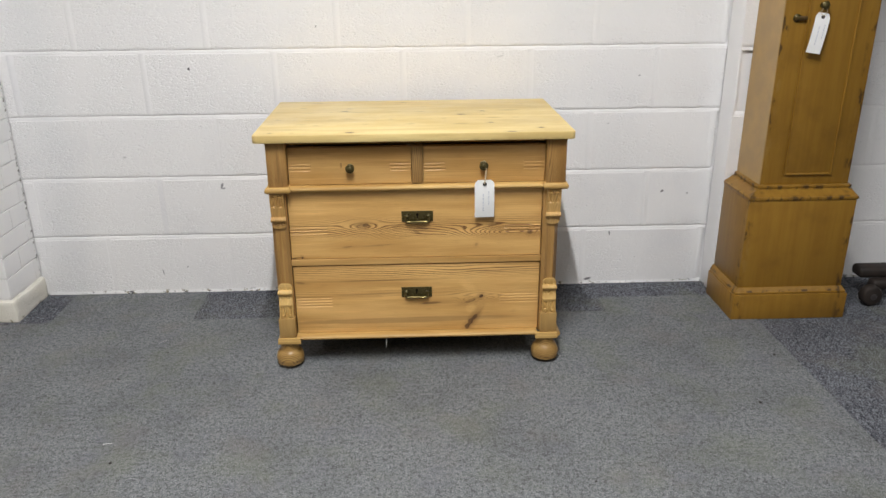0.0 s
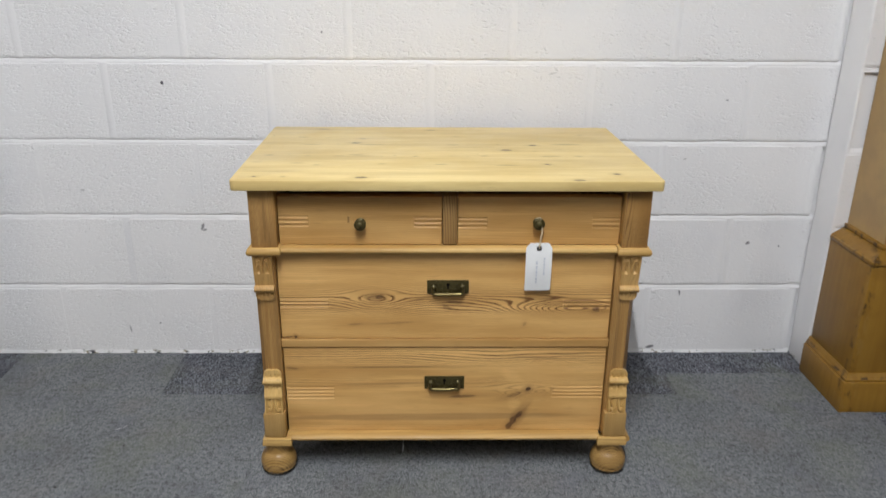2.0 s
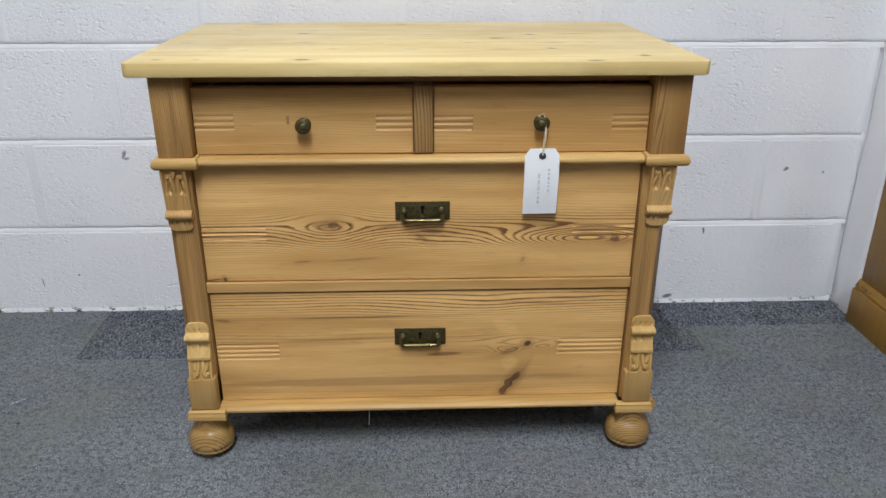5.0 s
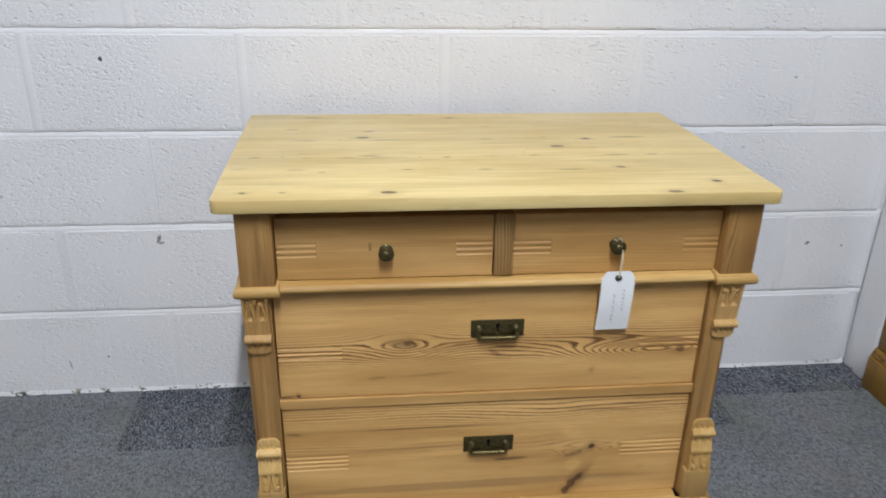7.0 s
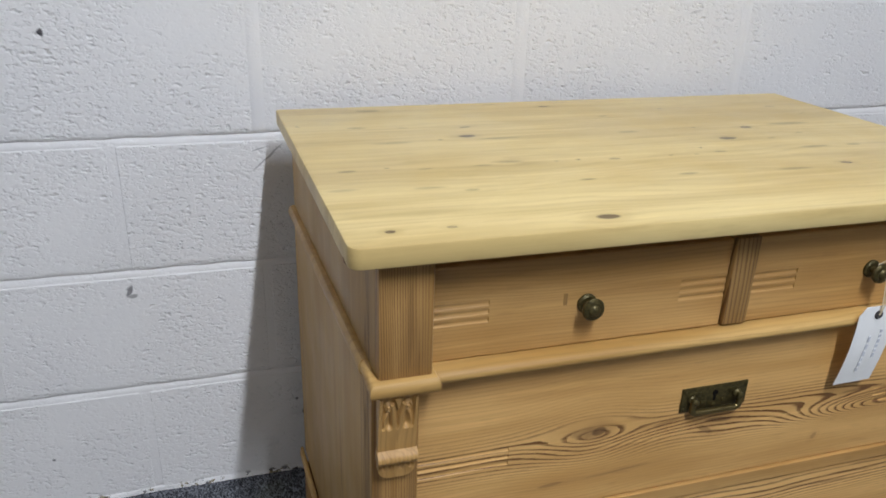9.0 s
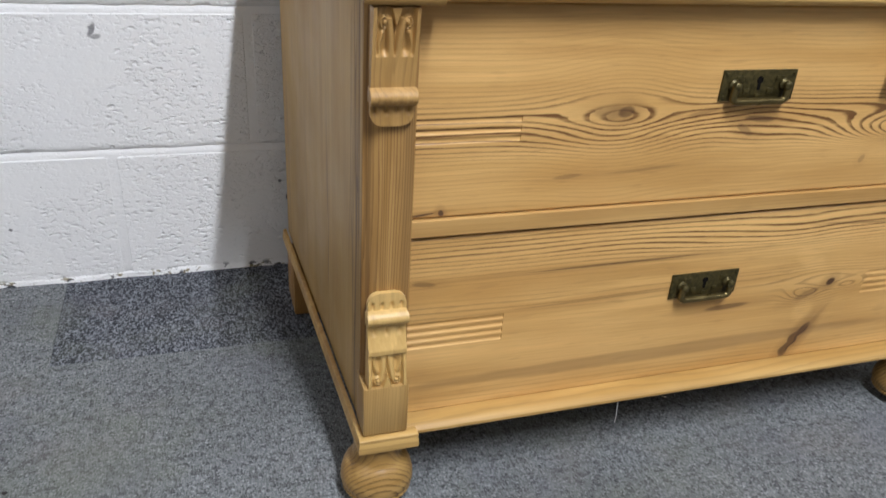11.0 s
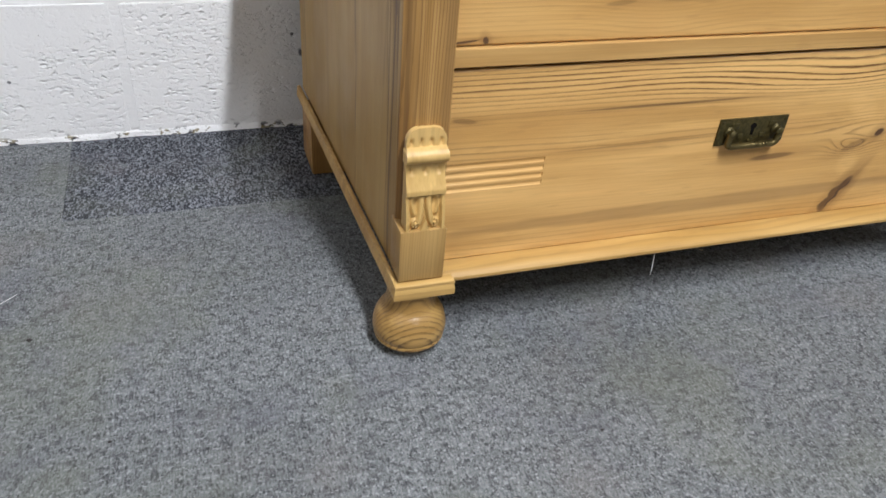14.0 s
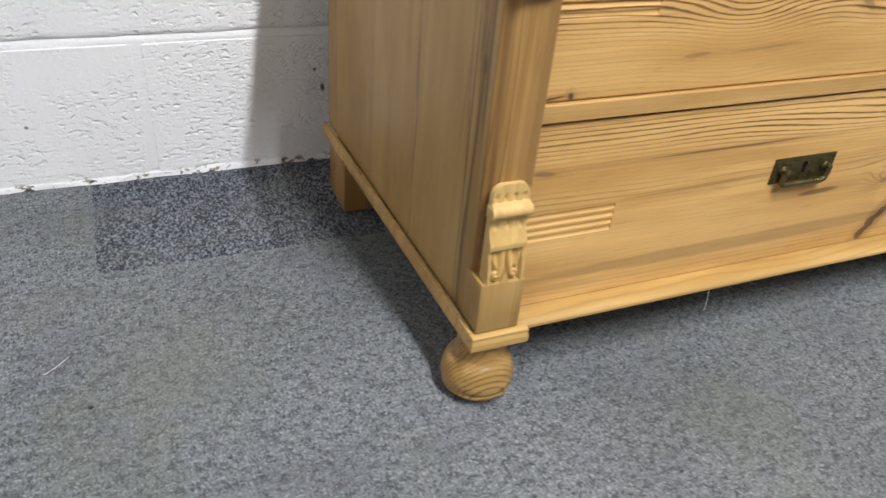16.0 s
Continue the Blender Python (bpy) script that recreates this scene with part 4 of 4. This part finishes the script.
def bracket(xc, z0, z1, flip, base=2.2005):
    """A carved corbel 41 mm wide: tab with punched dots, roll, hollow, step and a leaf over two scrolls."""
    bm = bmesh.new()
    nu, nv, w = 44, 90, 0.0205
    grid = []
    for j in range(nv + 1):
        v = j / nv                     # 0 at the rounded tab, 1 at the leaf's end
        if v < 0.18:
            d = 0.0055
        elif v < 0.34:
            d = 0.0055 + 0.0095 * max(0.0, math.sin(math.pi * (v - 0.18) / 0.16)) ** 0.6
        elif flip:
            d = 0.0065 + 0.0085 * ((v - 0.34) / 0.66) ** 1.3
        elif v < 0.58:
            d = 0.0065 + 0.0075 * ((v - 0.34) / 0.24) ** 2
        elif v < 0.64:
            d = 0.0145
        else:
            d = 0.0110 + 0.0065 * math.sin(0.5 * math.pi * (v - 0.64) / 0.36)
        half = w if v > 0.13 else w * (0.40 + 0.60 * math.sqrt(max(0.0, 1 - (1 - v / 0.13) ** 2)))
        if 0.20 < v < 0.34:
            half += 0.0012
        row = []
        for i in range(nu + 1):
            u = 2 * i / nu - 1
            k = d
            if 0.09 < v < 0.19:
                k -= 0.0030 * max(0.0, math.sin(math.pi * 2 * u) ** 6) * math.sin(math.pi * (v - 0.09) / 0.10)
            if 0.20 < v < 0.33 and flip:
                k -= 0.0006 * (0.5 + 0.5 * math.cos(u * 30.0))
            if 0.36 < v < 0.46 and not flip:
                k -= 0.0030 * (max(0.0, math.cos(math.pi * 1.5 * u)) ** 10 + math.exp(-((abs(u) - 0.68) / 0.12) ** 2)) * math.sin(math.pi * (v - 0.36) / 0.10)
            leaf = 0.60 if flip else 0.66
            if v > leaf:
                s = (v - leaf) / (1 - leaf)
                q = abs(u)
                rim_side = 1.0 if q > 0.86 else math.exp(-((q - 0.86) / 0.06) ** 2)
                blade = math.exp(-((q - 0.17 - 0.26 * s * s) / (0.17 - 0.04 * s)) ** 4) * (1.0 if s < 0.8 else 0.0)
                lobe = 0.85 * math.exp(-((q - 0.62 - 0.07 * math.sin(s * 8.0)) / 0.11) ** 2) * max(0.0, min(1.0, (0.62 - s) / 0.12))
                wedge = 0.9 if s > 0.62 and q < 0.24 * (s - 0.62) / 0.38 else 0.0
                r = math.hypot((q - 0.50) / 0.21, (s - (0.80 if not flip else 0.70)) / 0.14)
                curl = 0.95 * math.exp(-r ** 6) * (1 - 0.75 * math.exp(-((r - 0.55) / 0.17) ** 2))
                k -= 0.0052 * (1 - max(rim_side, blade, lobe, wedge, curl)) * min(1.0, s * 8)
            z = (z1 - v * (z1 - z0)) if not flip else (z0 + v * (z1 - z0))
            row.append(bm.verts.new((xc + half * u, base - max(k, 0.0015), z)))
        grid.append(row)
    for a, b in zip(grid, grid[1:]):
        for i in range(nu):
            bm.faces.new((a[i], a[i + 1], b[i + 1], b[i]))
    rim = grid[0] + [r[-1] for r in grid[1:]] + grid[-1][-2::-1] + [r[0] for r in grid[-2:0:-1]]
    back = [bm.verts.new((v.co.x, base + 0.001, v.co.z)) for v in rim]
    n = len(rim)
    for i in range(n):
        bm.faces.new((rim[i], rim[(i + 1) % n], back[(i + 1) % n], back[i]))
    bm.faces.new(back)
    bmesh.ops.recalc_face_normals(bm, faces=bm.faces)
    return bm


for xc in (-0.4035, 0.400):
    part("carved_bracket", bracket(xc, 0.455, 0.561, True), M_CARVED_DARK, chest, "carved corbel with a leaf above a roll")
for xc in (-0.4030, 0.398):
    part("carved_bracket", bracket(xc, 0.169, 0.279, False), M_CARVED, chest, "carved corbel with a roll above a leaf")

# feet
BUN = [(0.016, 0.0002), (0.022, 0.0016), (0.0290, 0.0058), (0.0352, 0.0102), (0.0385, 0.0124), (0.0404, 0.0146), (0.0407, 0.0168), (0.0396, 0.0190), (0.0408, 0.0206), (0.0424, 0.0262), (0.0420, 0.0335),
       (0.0398, 0.0425), (0.0362, 0.0500), (0.0330, 0.0545), (0.0305, 0.0565), (0.0280, 0.0610), (0.0272, 0.0700), (0.0272, 0.0835)]
for xc in (-0.4065, 0.394):
    part("bun_foot", lathe(BUN, (xc, 2.2095, 0.0), 40), M_FOOT, chest, "turned bun foot with a narrow neck")
part("back_foot", boxed(-0.452, -0.397, 2.614, 2.700, 0.0005, 0.090, 0.002), M_POST, chest, "plain square back foot")
part("back_foot", boxed(0.372, 0.415, 2.638, 2.705, 0.0005, 0.090, 0.002), M_POST, chest, "plain square back foot")


def drawer_front(x0, x1, z0, z1, y, reeds):
    """A board with reeded ends; reeds: (x0, x1, z of the middle, count, pitch)."""
    bm = bmesh.new()
    e, deep = 0.0006, 0.0012
    xs, zs = {x0, x1, x0 + 0.0015, x1 - 0.0015}, {z0, z1, z0 + 0.0015, z1 - 0.0015}
    for a, b, zc, n, pitch in reeds:
        xs |= {max(x0, a - e), max(x0, a), min(x1, b), min(x1, b + e)}
        for k in range(n):
            c = zc + (k - (n - 1) / 2) * pitch
            zs |= {c + pitch * 0.33 * q / 4 for q in range(-4, 5)}
    xs, zs = sorted(xs), sorted(zs)

    def depth(x, z):
        d = 0.0008 if (x <= x0 or x >= x1 or z <= z0 or z >= z1) else 0.0
        for a, b, zc, n, pitch in reeds:
            if max(x0, a) - 1e-7 <= x <= min(x1, b) + 1e-7:
                for k in range(n):
                    q = (z - zc - (k - (n - 1) / 2) * pitch) / (pitch * 0.33)
                    if abs(q) < 0.999:
                        d += deep * math.cos(math.pi / 2 * q) ** 0.7
        return d
    grid = [[bm.verts.new((x, y + depth(x, z), z)) for x in xs] for z in zs]
    for a, b in zip(grid, grid[1:]):
        for i in range(len(xs) - 1):
            bm.faces.new((a[i], a[i + 1], b[i + 1], b[i]))
    rim = grid[0] + [r[-1] for r in grid[1:]] + grid[-1][-2::-1] + [r[0] for r in grid[-2:0:-1]]
    back = [bm.verts.new((v.co.x, y + 0.022, v.co.z)) for v in rim]
    for i in range(len(rim)):
        bm.faces.new((rim[i], rim[(i + 1) % len(rim)], back[(i + 1) % len(rim)], back[i]))
    bm.faces.new(back)
    bmesh.ops.recalc_face_normals(bm, faces=bm.faces)
    return bm


def knob(xc, zc, y, parent):
    plate = part("knob_rose", lathe([(0.0115, 0.0), (0.0115, 0.002), (0.009, 0.004)], (xc, y, zc), 24, "y"), M_BRASS, parent)
    part("knob", lathe([(0.0055, 0.001), (0.005, 0.009), (0.008, 0.011), (0.0122, 0.0135), (0.0130, 0.016), (0.0115, 0.0185), (0.0080, 0.0198), (0.0070, 0.0194),
                        (0.0058, 0.0215), (0.003, 0.0228)], (xc, y, zc), 28, "y"), M_BRASS, parent, "dark aged brass knob")
    return plate


def drop_handle(xc, zc, y, parent):
    """A brass plate with keyhole, two posts and a hanging bail."""
    bm = boxed(xc - 0.0465, xc + 0.0465, y - 0.0022, y, zc - 0.0165, zc + 0.0165, 0.0006)
    for k in (-1, 1):
        box(bm, xc + k * 0.0150 - 0.004, xc + k * 0.0150 + 0.004, y - 0.0034, y - 0.002, zc - 0.009, zc - 0.003, 0.0006)
        box(bm, xc + k * 0.0250 - 0.005, xc + k * 0.0250 + 0.005, y - 0.0034, y - 0.002, zc + 0.004, zc + 0.0105, 0.0006)
        for q in (-1, 1):
            box(bm, xc + k * 0.0425 - 0.0015, xc + k * 0.0425 + 0.0015, y - 0.0034, y - 0.002, zc + q * 0.012 - 0.0015, zc + q * 0.012 + 0.0015, 0.0004)
    box(bm, xc - 0.003, xc + 0.003, y - 0.0038, y - 0.002, zc - 0.014, zc - 0.009, 0.0006)
    plate = part("handle_plate", bm, M_BRASS, parent, "dark aged brass plate")
    key = lathe([(0.0038, 0.0), (0.0038, 0.0006)], (xc, y - 0.0023, zc + 0.006), 16, "y")
    box(key, xc - 0.0018, xc + 0.0018, y - 0.0029, y - 0.0023, zc - 0.005, zc + 0.006)
    part("keyhole", key, M_DARK, parent, "black keyhole")
    for k in (-1, 1):
        part("handle_post", lathe([(0.0062, 0.0), (0.0062, 0.002), (0.0042, 0.004), (0.0046, 0.009), (0.0030, 0.0105), (0.001, 0.011)], (xc + k * 0.032, y - 0.0022, zc + 0.001), 18, "y"), M_BRASS, parent)
    pts = [(xc - 0.0335, y - 0.0085, zc + 0.001)]
    for i in range(7):
        a = radians(180 + 15 * i)
        pts.append((xc - 0.0275 + 0.006 * math.cos(a), y - 0.0075, zc - 0.0110 + 0.005 * math.sin(a)))
    for i in range(7):
        a = radians(270 + 15 * i)
        pts.append((xc + 0.0275 + 0.006 * math.cos(a), y - 0.0075, zc - 0.0110 + 0.005 * math.sin(a)))
    pts.append((xc + 0.0335, y - 0.0085, zc + 0.001))
    part("bail", pipe(pts, 0.0040, 10), M_GLINT_BRASS, parent, "hanging brass bail, base colour lightened for its glint")
    return plate


Y_FRONT = 2.2115
SMALL = (0.5812, 0.6895)


def drawer_case(x0, x1, z0, z1):
    """Sides, back and bottom of a drawer behind its front."""
    bm = boxed(x0 + 0.004, x0 + 0.014, Y_FRONT + 0.02, 2.66, z0 + 0.002, z1 - 0.012)
    box(bm, x1 - 0.014, x1 - 0.004, Y_FRONT + 0.02, 2.66, z0 + 0.002, z1 - 0.012)
    box(bm, x0 + 0.014, x1 - 0.014, 2.65, 2.66, z0 + 0.002, z1 - 0.012)
    box(bm, x0 + 0.014, x1 - 0.014, Y_FRONT + 0.022, 2.65, z0 + 0.004, z0 + 0.010)
    return bm


def drawer(name, x0, x1, z0, z1, material, reeds, label):
    body = part(name, drawer_case(x0, x1, z0, z1), M_INSIDE, chest, label)
    part("drawer_front", drawer_front(x0, x1, z0, z1, Y_FRONT, reeds), material, body, smooth=False)
    return body


left = drawer("small_drawer", -0.3665, -0.0140, *SMALL, M_FRONT, [(-0.3665, -0.3030, 0.6345, 3, 0.0098), (-0.0740, -0.0140, 0.6325, 3, 0.0098)], "small drawer front with a brass knob")
knob(-0.190, 0.6305, Y_FRONT, left)
part("old_scar", boxed(-0.2180, -0.2135, Y_FRONT - 0.0004, Y_FRONT + 0.001, 0.631, 0.645, 0.0004), M_STILE, left, "darker plugged scar of an old fitting")
right = drawer("small_drawer", 0.0200, 0.3725, *SMALL, M_FRONT, [(0.0200, 0.0830, 0.6315, 3, 0.0098), (0.3120, 0.3725, 0.6315, 3, 0.0098)], "small drawer front with a brass knob")
knob(0.194, 0.6325, Y_FRONT, right)
mid = drawer("large_drawer", -0.3770, 0.3680, 0.3520, 0.5615, M_FRONT_MID, [(-0.3770, -0.2680, 0.4425, 3, 0.0098), (0.2600, 0.3680, 0.4400, 3, 0.0098)], "wide drawer front with an eye-shaped knot in its grain")
drop_handle(0.000, 0.4805, Y_FRONT, mid)
low = drawer("large_drawer", -0.3770, 0.3680, 0.1063, 0.3278, M_FRONT_LOW, [(-0.3770, -0.2650, 0.2100, 4, 0.0092), (0.2480, 0.3680, 0.2120, 4, 0.0092)], "wide drawer front with two dark knots")
drop_handle(-0.0065, 0.2375, Y_FRONT, low)


# ---- paper tags ----
def paper_tag(at, width, height, turn, lean, strings, group, label):
    """A luggage label: clipped corners, an eyelet, a string and faint writing as bars; at is the eyelet."""
    tag = thing("paper_tag", at, label, "tag", group)
    m = pose(*at, lean, turn, 0)
    c, top = width * 0.2, 0.012

    def put(bm):
        bmesh.ops.transform(bm, matrix=m, verts=bm.verts)
        return bm
    bm = bmesh.new()
    n = 10
    rows = []
    for j in range(n + 1):
        z = top - height * j / n
        half = width / 2 - max(0.0, c - (top - z)) * 0.75
        bow = -0.004 * math.sin(math.pi * j / n)
        rows.append([[bm.verts.new((half * s, bow + t, z)) for s in (-1, -0.5, 0, 0.5, 1)] for t in (0.0, 0.0006)])
    for a, b in zip(rows, rows[1:]):
        for i in range(4):
            bm.faces.new((a[0][i], a[0][i + 1], b[0][i + 1], b[0][i]))
            bm.faces.new((a[1][i + 1], a[1][i], b[1][i], b[1][i + 1]))
        bm.faces.new((a[1][0], a[0][0], b[0][0], b[1][0]))
        bm.faces.new((a[0][4], a[1][4], b[1][4], b[0][4]))
    bm.faces.new(rows[0][0][::-1] + rows[0][1])
    bm.faces.new(rows[-1][0] + rows[-1][1][::-1])
    bmesh.ops.recalc_face_normals(bm, faces=bm.faces)
    part("paper", put(bm), M_PAPER, tag)
    part("eyelet", put(lathe([(0.0058, -0.0022), (0.0058, 0.0026), (0.0046, 0.0034), (0.0024, 0.0030), (0.0020, 0.0016)], (0, 0, 0), 20, "y")), M_EYELET, tag, "dark metal eyelet")
    r = random.Random(4)
    for col, z, long in ((0.012, -0.022, 0.040), (-0.004, -0.030, 0.052)):
        done = 0.0
        while done < long:
            step = r.uniform(0.006, 0.012)
            zz = z - done
            bow = -0.004 * math.sin(math.pi * min(1.0, (top - zz) / height))
            part("writing", put(boxed(col - 0.0016, col + 0.0016, bow - 0.0010, bow - 0.0002, zz - step + 0.003, zz)), M_INK, tag)
            done += step
    for pts in strings:
        part("string", pipe(pts, 0.0008, 6), M_STRING, tag, "thin cotton string")
    return tag


K = Vector((0.194, 2.199, 0.6325))
paper_tag((0.1955, 2.1860, 0.5825), 0.057, 0.117, -0.8, 6, [[K + Vector((-0.007, -0.002, 0.012)), K + Vector((0.001, -0.006, 0.018)), K + Vector((0.007, -0.004, 0.004)), K + Vector((0.005, -0.010, -0.012)),
    K + Vector((0.0015, -0.016, -0.035)), (0.1950, 2.1830, 0.583)], [K + Vector((0.007, -0.002, 0.004)), K + Vector((0.0065, -0.012, -0.018)), K + Vector((0.003, -0.018, -0.036)), (0.1962, 2.1834, 0.583)]], "sale tags", "white paper tag tied to the drawer knob")


# ---- the longcase clock ----
clock = thing("longcase_clock", (1.29, 2.57, 0.0), "tall clock case in worn yellow-brown grained paint", "clock")
CB = STEP - 0.004


def frustum(x0, x1, y0, z0, X0, X1, Y0, z1, yb):
    bm = bmesh.new()
    lo = [bm.verts.new(p) for p in ((x0, yb, z0), (x0, y0, z0), (x1, y0, z0), (x1, yb, z0))]
    hi = [bm.verts.new(p) for p in ((X0, yb, z1), (X0, Y0, z1), (X1, Y0, z1), (X1, yb, z1))]
    for i in range(4):
        bm.faces.new((lo[i], lo[(i + 1) % 4], hi[(i + 1) % 4], hi[i]))
    bm.faces.new(lo[::-1])
    bm.faces.new(hi)
    bmesh.ops.recalc_face_normals(bm, faces=bm.faces)
    return bm


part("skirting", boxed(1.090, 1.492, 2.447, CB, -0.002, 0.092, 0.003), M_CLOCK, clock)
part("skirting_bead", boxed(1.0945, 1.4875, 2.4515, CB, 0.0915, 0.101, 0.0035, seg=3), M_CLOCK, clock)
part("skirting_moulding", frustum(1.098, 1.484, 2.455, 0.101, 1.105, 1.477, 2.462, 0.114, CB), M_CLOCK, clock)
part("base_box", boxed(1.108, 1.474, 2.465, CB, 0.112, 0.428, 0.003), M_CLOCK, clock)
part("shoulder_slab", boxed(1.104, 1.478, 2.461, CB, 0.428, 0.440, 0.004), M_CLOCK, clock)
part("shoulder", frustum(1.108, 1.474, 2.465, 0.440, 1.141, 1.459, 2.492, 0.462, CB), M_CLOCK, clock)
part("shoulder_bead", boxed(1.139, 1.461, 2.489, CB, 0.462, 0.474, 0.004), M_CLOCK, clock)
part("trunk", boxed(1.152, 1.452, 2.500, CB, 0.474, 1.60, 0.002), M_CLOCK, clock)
part("trunk_side", boxed(1.149, 1.152, 2.503, CB, 0.474, 1.60), M_CLOCK_SIDE, clock, "paler tan side board")


def panel_door(x0, x1, z0, z1, y):
    """A door with a moulded lip round it."""
    leaf = part("trunk_door", boxed(x0 + 0.007, x1 - 0.007, y - 0.004, y + 0.001, z0 + 0.007, z1 - 0.007, 0.001), M_CLOCK, clock, "narrow trunk door with a moulded lip")
    for a in ((x0, x0 + 0.008, z0, z1), (x1 - 0.008, x1, z0, z1), (x0 + 0.008, x1 - 0.008, z0, z0 + 0.008), (x0 + 0.008, x1 - 0.008, z1 - 0.008, z1)):
        part("door_lip", boxed(a[0], a[1], y - 0.008, y + 0.001, a[2], a[3], 0.003), M_CLOCK, leaf)


panel_door(1.223, 1.387, 0.506, 1.48, 2.500)
part("turn_button", boxed(1.183, 1.222, 2.488, 2.497, 1.003, 1.016, 0.004), M_CLOCK_DARK, clock, "small brass turn latch")
part("latch_boss", lathe([(0.012, 0.0), (0.012, 0.005), (0.006, 0.010), (0.003, 0.014)], (1.192, 2.500, 1.010), 20, "y"), M_BRASS, clock)
part("door_knob", lathe([(0.008, 0.0), (0.006, 0.010), (0.012, 0.016), (0.013, 0.021), (0.008, 0.026), (0.002, 0.028)], (1.264, 2.494, 1.048), 20, "y"), M_BRASS, clock, "small brass knob")
paper_tag((1.262, 2.478, 1.014), 0.046, 0.122, 9.0, -3, [[(1.262, 2.470, 1.050), (1.250, 2.472, 1.030), (1.2615, 2.474, 1.015)], [(1.264, 2.470, 1.050), (1.270, 2.472, 1.030), (1.2625, 2.474, 1.015)]], "sale tags", "white paper tag tied to the clock's door knob")

# ---- dark furniture foot beyond the clock ----
stand = thing("furniture_base", (1.80, 2.60, 0.0), "dark brown wooden furniture base with a round castor", "furniture")
part("rail", boxed(1.612, 2.15, 2.585, 2.65, 0.084, 0.126, 0.016, seg=4), M_DARKWOOD, stand)
part("lower_rail", boxed(1.650, 2.15, 2.552, 2.60, 0.050, 0.088, 0.014, seg=3), M_DARKWOOD, stand)
castor = part("castor", lathe([(0.022, -0.022), (0.034, -0.018), (0.038, -0.006), (0.038, 0.010), (0.033, 0.018), (0.022, 0.022)], (1.640, 2.545, 0.038), 28, "y"), M_DARKWOOD, stand, "dark round castor wheel")
part("hub", lathe([(0.012, 0.0), (0.012, 0.004), (0.006, 0.006)], (1.640, 2.525, 0.038), 18, "y"), M_EYELET, castor)

# ---- lint and threads ----
lone("thread", pipe([(-0.1035, 2.196, 0.090), (-0.104, 2.194, 0.078), (-0.1045, 2.192, 0.066), (-0.105, 2.192, 0.058)], 0.0004, 6), M_LINT, "white thread hanging under the chest", "thread", "lint")
lone("thread", pipe([(-0.045, 2.197, 0.088), (-0.040, 2.193, 0.086), (-0.036, 2.192, 0.085)], 0.0004, 6), M_STRING, "pale brown thread hanging under the chest", "thread", "lint")
lone("thread", pipe([(-0.866, 2.362, 0.0052), (-0.853, 2.372, 0.0058), (-0.842, 2.384, 0.0052)], 0.0003, 6), M_LINT, "short white thread lying on the carpet", "thread", "lint")


# ---- crumbs trodden into the carpet ----
def crumb(x, y, size, seed):
    bm = bmesh.new()
    bmesh.ops.create_icosphere(bm, subdivisions=2, radius=1.0)
    r = random.Random(seed)
    sx, sy, sz = size * r.uniform(0.8, 1.5), size * r.uniform(0.6, 1.0), size * 0.45
    for v in bm.verts:
        k = 1 + 0.35 * noise.noise(v.co * 1.7 + Vector((seed, 0, 0)))
        v.co = Vector((x + v.co.x * sx * k, y + v.co.y * sy * k, sz * 0.85 + v.co.z * sz * k))
    return bm


M_CRUMB = plain("dark_crumb", (0.030, 0.027, 0.025), 0.9, 0.0, 0.3, 200.0)
for n, (x, y, size) in enumerate(((-0.788, 1.718, 0.0045), (-0.919, 2.138, 0.003), (0.964, 1.915, 0.005), (1.128, 2.186, 0.005), (0.42, 1.59, 0.003), (-0.82, 2.301, 0.0025), (-0.246, 2.024, 0.002), (-0.73, 2.129, 0.002))):
    lone("crumb", crumb(x, y, size, n + 1), M_CRUMB, "small dark crumb of dirt on the carpet", "crumb", "crumbs on the carpet")
lone("thread", pipe([(-0.838, 1.800, 0.0008), (-0.827, 1.804, 0.0014), (-0.815, 1.803, 0.0008)], 0.0005, 6), M_LINT, "short white thread lying on the carpet", "thread", "lint")
